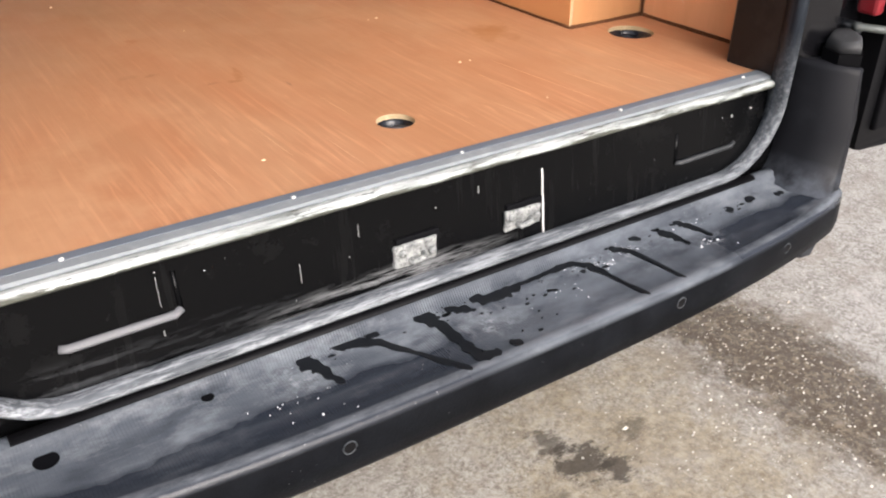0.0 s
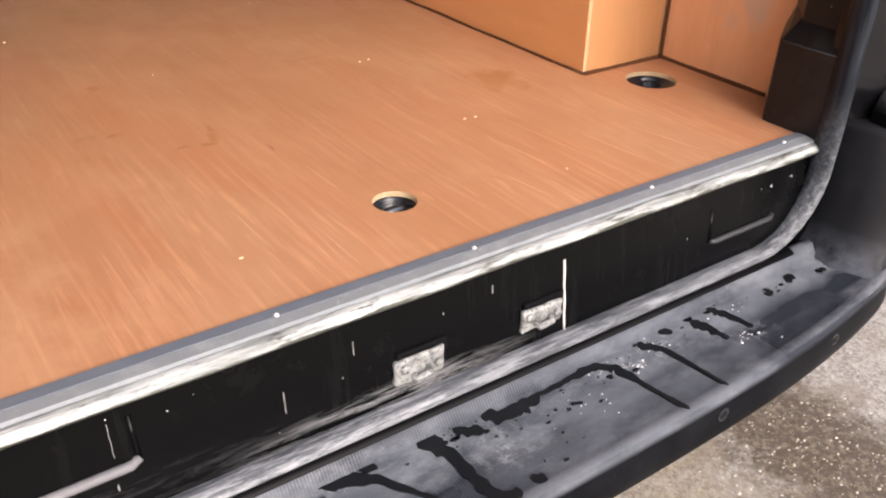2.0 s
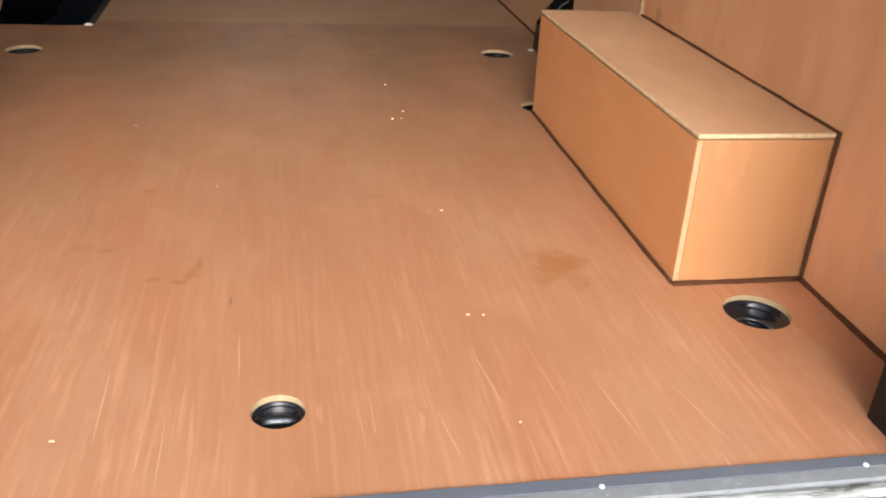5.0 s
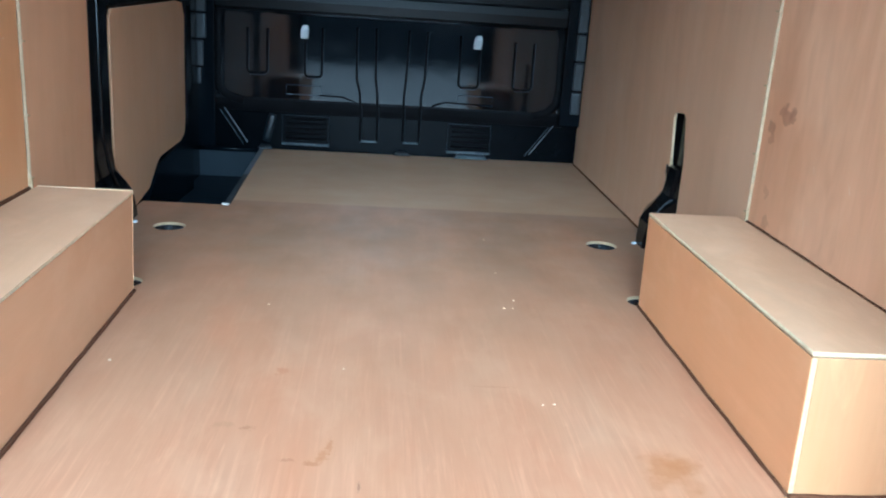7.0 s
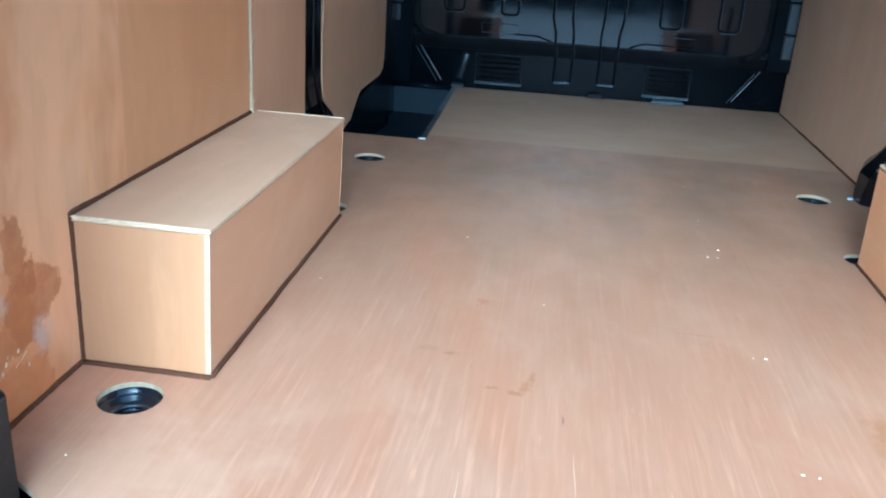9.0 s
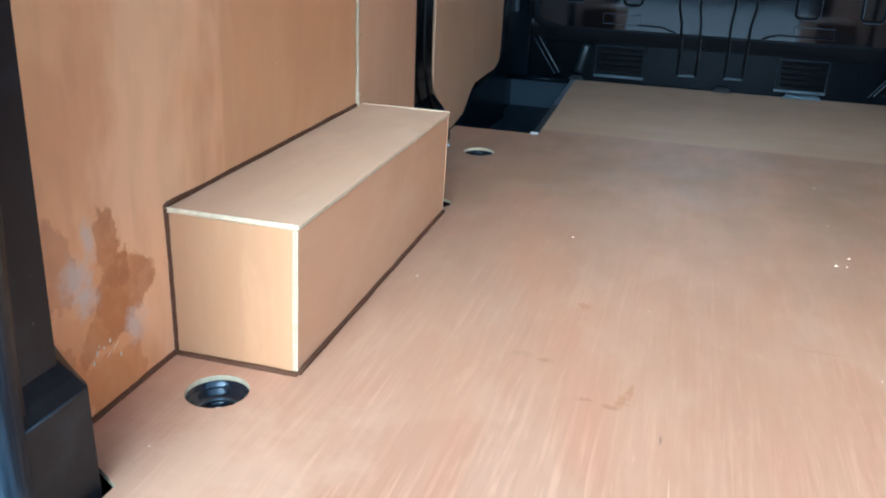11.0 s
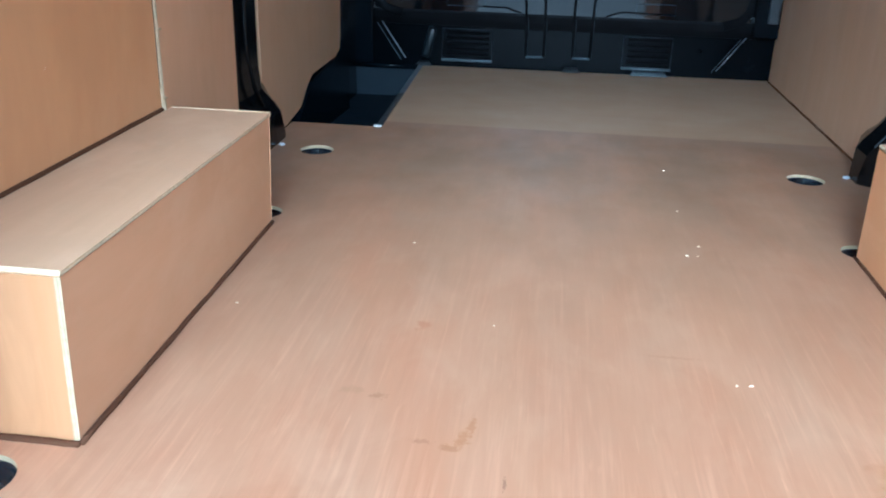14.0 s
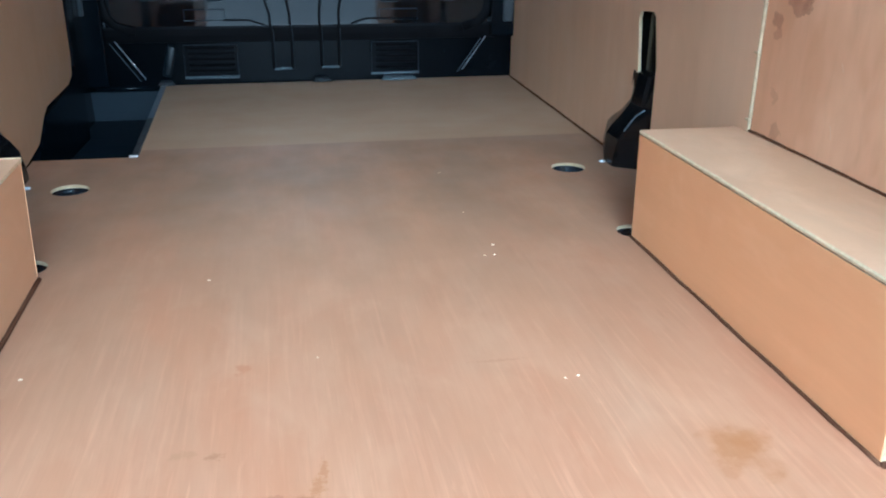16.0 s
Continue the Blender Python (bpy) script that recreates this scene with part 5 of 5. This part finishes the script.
for stroke in STROKES:
    pts = []
    for (x0, y0, r0), (x1, y1, r1) in zip(stroke, stroke[1:]):
        for k in range(6):
            t = k / 6
            pts.append((x0 + t * (x1 - x0), y0 + t * (y1 - y0), 0.72 * (r0 + t * (r1 - r0))))
    pts.append((*stroke[-1][:2], 0.72 * stroke[-1][2]))
    lft, rgt = [], []
    for k, (x, y, r) in enumerate(pts):
        a, b = pts[max(k - 1, 0)], pts[min(k + 1, len(pts) - 1)]
        d = Vector((b[0] - a[0], b[1] - a[1])).normalized()
        jit = 1 + 1.1 * noise.noise(Vector((x * 120, y * 120, 1)))
        jit2 = 1 + 1.1 * noise.noise(Vector((x * 120, y * 120, 9)))
        lft.append((x - d.y * r * jit, y + d.x * r * jit))
        rgt.append((x + d.y * r * jit2, y - d.x * r * jit2))
    d0 = Vector((pts[1][0] - pts[0][0], pts[1][1] - pts[0][1])).normalized()
    d1 = Vector((pts[-1][0] - pts[-2][0], pts[-1][1] - pts[-2][1])).normalized()
    start = [(pts[0][0] - d0.x * pts[0][2] * 0.8, pts[0][1] - d0.y * pts[0][2] * 0.8)]
    end = [(pts[-1][0] + d1.x * pts[-1][2] * 0.8, pts[-1][1] + d1.y * pts[-1][2] * 0.8)]
    shape = start + rgt + end + lft[::-1]
    for _ in range(2):
        shape = [(p[0] + t * (q[0] - p[0]), p[1] + t * (q[1] - p[1])) for p, q in zip(shape, shape[1:] + shape[:1]) for t in (0.25, 0.75)]
    bm = prism(shape, [], lambda u, v: (u, v, -0.2098 - 0.012 * max(0, -v - 0.2) + 0.018 * max(0.0, (abs(u) - 0.66) / 0.15) ** 2 * min(1.0, max(0.0, (-0.072 - v) / 0.05))), (0, 0, -0.003))
    tagged(part("water_streak", bm, water), "dark wet streak on the bumper step", "water", "wet streaks", "stuff")


rng = random.Random(21)
bm = bmesh.new()
for cx, cy, sx, sy, count in ((0.06, -0.13, 0.06, 0.020, 16), (0.20, -0.115, 0.03, 0.010, 14), (0.30, -0.105, 0.025, 0.010, 10), (-0.03, -0.100, 0.04, 0.010, 14), (-0.22, -0.085, 0.035, 0.008, 12), (-0.31, -0.10, 0.02, 0.012, 8), (-0.10, -0.09, 0.02, 0.012, 8), (0.43, -0.10, 0.03, 0.012, 12), (0.60, -0.105, 0.06, 0.008, 10), (0.02, -0.20, 0.05, 0.012, 8)):
    for _ in range(count):
        x, y, r = rng.gauss(cx, sx), rng.gauss(cy, sy), 0.0009 + 0.0032 * rng.random() ** 3
        if not front(x) + 0.02 < y < -0.078 or abs(x) > 0.66:
            continue
        rim = [(x + 2.2 * r * math.cos(q) * rng.uniform(0.4, 1.4), y + r * math.sin(q) * rng.uniform(0.5, 1.4)) for q in [math.pi * i / 4 for i in range(8)]]
        low, high = [bm.verts.new((u, v, -0.2135)) for u, v in rim], [bm.verts.new((x + 0.9 * (u - x), y + 0.9 * (v - y), -0.2100)) for u, v in rim]
        for i in range(8):
            bm.faces.new((low[i], low[(i + 1) % 8], high[(i + 1) % 8], high[i]))
        bm.faces.new(high)
tagged(part("water_spots", bm, water), "small dark wet spots on the bumper step", "water", kind="stuff")


# ---- open rear doors, swung back along the sides ----
def rear_door(s):
    d = thing("rear_door", (s * 1.10, 0.3, -0.2), "open black rear door swung back along the van side", "door", "rear doors")
    rows = []
    for z, w0, w1 in ((-0.195, 1.02, 1.135), (-0.190, 1.00, 1.160), (-0.176, 0.995, 1.183), (-0.145, 0.995, 1.203), (-0.068, 0.995, 1.222), (0.06, 0.995, 1.238), (0.5, 0.995, 1.24), (TOP, 0.95, 1.16)):
        rows.append([(s * w0, -0.09, z), (s * (w1 - 0.03), -0.10, z), (s * w1, -0.07, z), (s * w1, 0.68, z), (s * w0, 0.70, z)])
    part("door_shell", loft(rows), rubber, d)
    plate = part("hinge_plate", loft([[(s * 0.99, -0.115, 0.080), (s * 1.185, -0.115, 0.062), (s * 1.185, -0.095, 0.062), (s * 0.99, -0.095, 0.080)], [(s * 0.99, -0.115, 0.215), (s * 1.185, -0.115, 0.20), (s * 1.185, -0.095, 0.20), (s * 0.99, -0.095, 0.215)]]), rubber, d, "black hinge recess in the door edge")
    for z0, r in ((0.078, 0.011), (0.150, 0.008), (0.205, 0.010)):
        smooth(part("hinge_arm", tube([(s * 0.880, -0.090, z0 + 0.019), (s * 0.955, -0.118, z0 + 0.006), (s * 1.06, -0.124, z0), (s * 1.185, -0.120, z0 - 0.014)], r, 8, 0.7), frame_grey, plate, "worn grey-green hinge arm"))
    for x, z0, r in ((0.985, 0.118, 0.020), (1.085, 0.108, 0.015), (1.13, 0.170, 0.012)):
        smooth(part("hinge_bolt", tube([(s * x, -0.112, z0), (s * x, -0.128, z0), (s * x, -0.134, z0 + 0.001)], r, 12), ring_steel, plate))
    smooth(part("hinge_bolt", tube([(s * 0.902, -0.045, 0.088), (s * 0.902, -0.080, 0.088), (s * 0.902, -0.087, 0.089)], 0.013, 12), ring_steel, plate))
    part("hinge", block(min(s * 0.915, s * 1.02), max(s * 0.915, s * 1.02), -0.10, -0.06, 0.225, 0.27, 0.008), frame_grey, d)
    part("latch", block(min(s * 0.918, s * 0.946), max(s * 0.918, s * 0.946), -0.105, -0.06, 0.112, 0.175, 0.008), red_plastic, d, "red plastic latch")
    part("seal_fold", block(min(s * 1.03, s * 1.075), max(s * 1.03, s * 1.075), -0.105, -0.085, -0.15, 0.03, 0.006), groove_black, d)


rear_door(1)
rear_door(-1)

# ---- wood chips and flecks lying about ----
DABS = [(-0.835, 1.987), (0.811, 2.000)]
CHIPS = [(-0.201, 3.215), (0.296, 1.96), (0.293, 1.605), (0.278, 1.309), (0.301, 1.311), (-0.314, 1.27), (-0.112, 0.901), (-0.589, 0.909), (0.284, 0.762), (0.307, 0.765), (-0.75, 0.193), (0.284, 0.386), (0.307, 0.383), (-0.252, 0.149), (0.299, 0.127), (0.312, 1.37)]
for k, (x, y) in enumerate(CHIPS):
    a = 2.4 * k
    w, l = 0.0010 + 0.0004 * (k % 3), 0.0022 + 0.0016 * (k % 2)
    z = 0.003 if y > 2.4 else 0.0
    bm = loft([[(x + l * math.cos(a + q) * g, y + w * math.sin(a + q) * g, z + h) for q in (0, 1.1, 2.2, 3.3, 4.4, 5.4)] for g, h in ((1, 0.0), (0.85, 0.0015), (0.3, 0.0022))])
    tagged(part("wood_chip", bm, chip_wood), "tiny pale wood chip lying on the floor", "wood chip", "wood chips")
for y, z, r in ((0.249, 0.096, 0.0027), (0.280, 0.103, 0.0022), (0.240, 0.085, 0.0024), (0.302, 0.070, 0.0020), (0.265, 0.099, 0.0014), (0.254, 0.105, 0.0014)):
    x = -0.8600 - 0.0170 * y
    bm = loft([[(x + h, y + 0.55 * g * r * math.cos(a) + 0.5 * g * r * math.sin(a), z + 1.6 * g * r * math.sin(a)) for a in [math.pi * k / 4 for k in range(8)]] for g, h in ((1, -0.0005), (0.8, 0.0012), (0.3, 0.0018))])
    tagged(part("paint_fleck", bm, chip_wood), "small cream fleck of paint on the stained lining", "paint fleck", "paint flecks")
for x, y in DABS:
    bm = loft([[(x + r * math.cos(a) * (1 + 0.25 * math.sin(3 * a + x)), y + 0.8 * r * math.sin(a), z) for a in [2 * math.pi * k / 10 for k in range(10)]] for r, z in ((0.0095, 0.0), (0.0088, 0.003), (0.006, 0.006), (0.002, 0.007))])
    tagged(smooth(part("sealant_dab", bm, white_plastic)), "small white dab of sealant beside a pillar foot", "sealant", "sealant dabs")
NICKS = [(-1, 0.866, 0.425, 0.007, 0.002), (-1, 0.70, 0.598, 0.009, 0.001), (-1, 1.215, 0.61, 0.008, 0.002), (-1, 1.138, 0.559, 0.003, 0.005), (-1, 0.293, 0.089, 0.008, 0.004), (-1, 0.275, 0.082, 0.005, 0.003), (1, 0.33, 0.059, 0.006, 0.004), (1, 0.525, 0.573, 0.026, 0.015), (1, 0.507, 0.492, 0.016, 0.010), (1, 0.40, 0.2165, 0.018, 0.003), (1, 1.02, 0.448, 0.004, 0.007), (1, 0.861, 0.438, 0.005, 0.010), (1, 0.73, 0.461, 0.003, 0.005), (1, 0.741, 0.602, 0.002, 0.002), (1, 1.023, 0.325, 0.004, 0.013)]
for s, y, z, dy, dz in NICKS:
    rows = []
    for i in range(7):
        t = i / 3 - 1
        w = (0.0003 + 0.0005 * (1 - t * t)) * (1.5 if dy < 0.01 else 1)
        cy, cz = y + t * dy, z + t * dz + 0.0006 * math.sin(4 * t + y)
        rows.append([(s * (near_x(cy) + 0.0006), cy - w * 0.5, cz + w), (s * (near_x(cy) - 0.0006), cy, cz), (s * (near_x(cy) + 0.0006), cy + w * 0.5, cz - w)])
    tagged(part("lining_nick", loft(rows, closed=False), lining_pale), "small pale nick knocked out of the lining", "nick", "lining nicks")

# ---- drops splashed over the bumper step ----
rng = random.Random(4)
bm = bmesh.new()
for cx, cy, spread, count in ((0.195, -0.105, 0.016, 34), (0.235, -0.122, 0.014, 30), (0.300, -0.100, 0.016, 30), (0.475, -0.100, 0.016, 18), (0.45, -0.165, 0.012, 14), (0.12, -0.16, 0.04, 12), (-0.36, -0.17, 0.035, 14), (-0.30, -0.09, 0.015, 10), (0.50, -0.21, 0.02, 6)):
    for _ in range(count):
        x, y = rng.gauss(cx, spread), rng.gauss(cy, spread * 0.45)
        r = rng.uniform(0.0007, 0.0016) * (2.0 if rng.random() < 0.25 else 1.0)
        if not front(x) + 0.02 < y < -0.08:
            continue
        low = [bm.verts.new((x + r * math.cos(q) * rng.uniform(0.7, 1.3), y + r * math.sin(q), -0.2128)) for q in (0, 1.05, 2.1, 3.14, 4.2, 5.24)]
        high = [bm.verts.new((x + 0.5 * (v.co.x - x), y + 0.5 * (v.co.y - y), -0.2113 + 0.25 * r)) for v in low]
        for i in range(6):
            bm.faces.new((low[i], low[(i + 1) % 6], high[(i + 1) % 6], high[i]))
        bm.faces.new(high)
tagged(part("water_drops", bm, drop_glint), "drops splashed over the bumper step, coloured pale for their glints", "water", kind="stuff")

# ---- pale scratches where loads were dragged over the floor ----
SCRATCHES = [(0.345, 0.36, 0.372, 0.06), (0.20, 0.16, 0.215, 0.06), (0.27, 0.30, 0.285, 0.16), (0.10, 0.20, 0.106, 0.09), (-0.13, 0.18, -0.128, 0.05), (-0.21, 0.28, -0.207, 0.14), (-0.33, 0.20, -0.328, 0.07), (0.42, 0.22, 0.44, 0.07), (-0.05, 0.36, -0.046, 0.25), (0.52, 0.20, 0.55, 0.06)]
for k, (x0, y0, x1, y1) in enumerate(SCRATCHES):
    w = 0.0003 + 0.00015 * (k % 3)
    rows = []
    for i in range(9):
        t = i / 8
        x, y = x0 + t * (x1 - x0) + 0.0003 * math.sin(9 * t + k), y0 + t * (y1 - y0)
        q = w * (0.25 + math.sin(math.pi * t))
        rows.append([(x - q, y, 0.0), (x, y, 0.0003), (x + q, y, 0.0)])
    tagged(part("scratch", loft(rows, closed=False), scratch_pale), "thin pale scratch in the plywood floor", "scratch", "floor scratches")

# ---- loose grit on the yard ----
rng = random.Random(11)
bm = bmesh.new()
for k in range(4600):
    x, y = (rng.uniform(0.15, 2.4), rng.uniform(-1.0, 1.3)) if k < 2600 else (rng.gauss(0.75, 0.22), rng.gauss(-0.2, 0.3))
    r = (0.0010 + 0.0034 * rng.random() ** 2) * (1.5 if rng.random() < 0.05 else 1.0)
    a = rng.uniform(0, 6)
    low = [bm.verts.new((x + r * math.cos(a + q) * rng.uniform(0.8, 1.7), y + r * math.sin(a + q) * rng.uniform(0.5, 1.1), -0.6405)) for q in (0, 1.57, 3.14, 4.71)]
    tip = bm.verts.new((x + rng.uniform(-0.4, 0.4) * r, y + rng.uniform(-0.4, 0.4) * r, -0.64 + rng.uniform(0.4, 0.9) * r))
    for i in range(4):
        bm.faces.new((low[i], low[(i + 1) % 4], tip))
tagged(part("grit", bm, grit_stone), "loose pale grit scattered over the concrete", "gravel", kind="stuff")
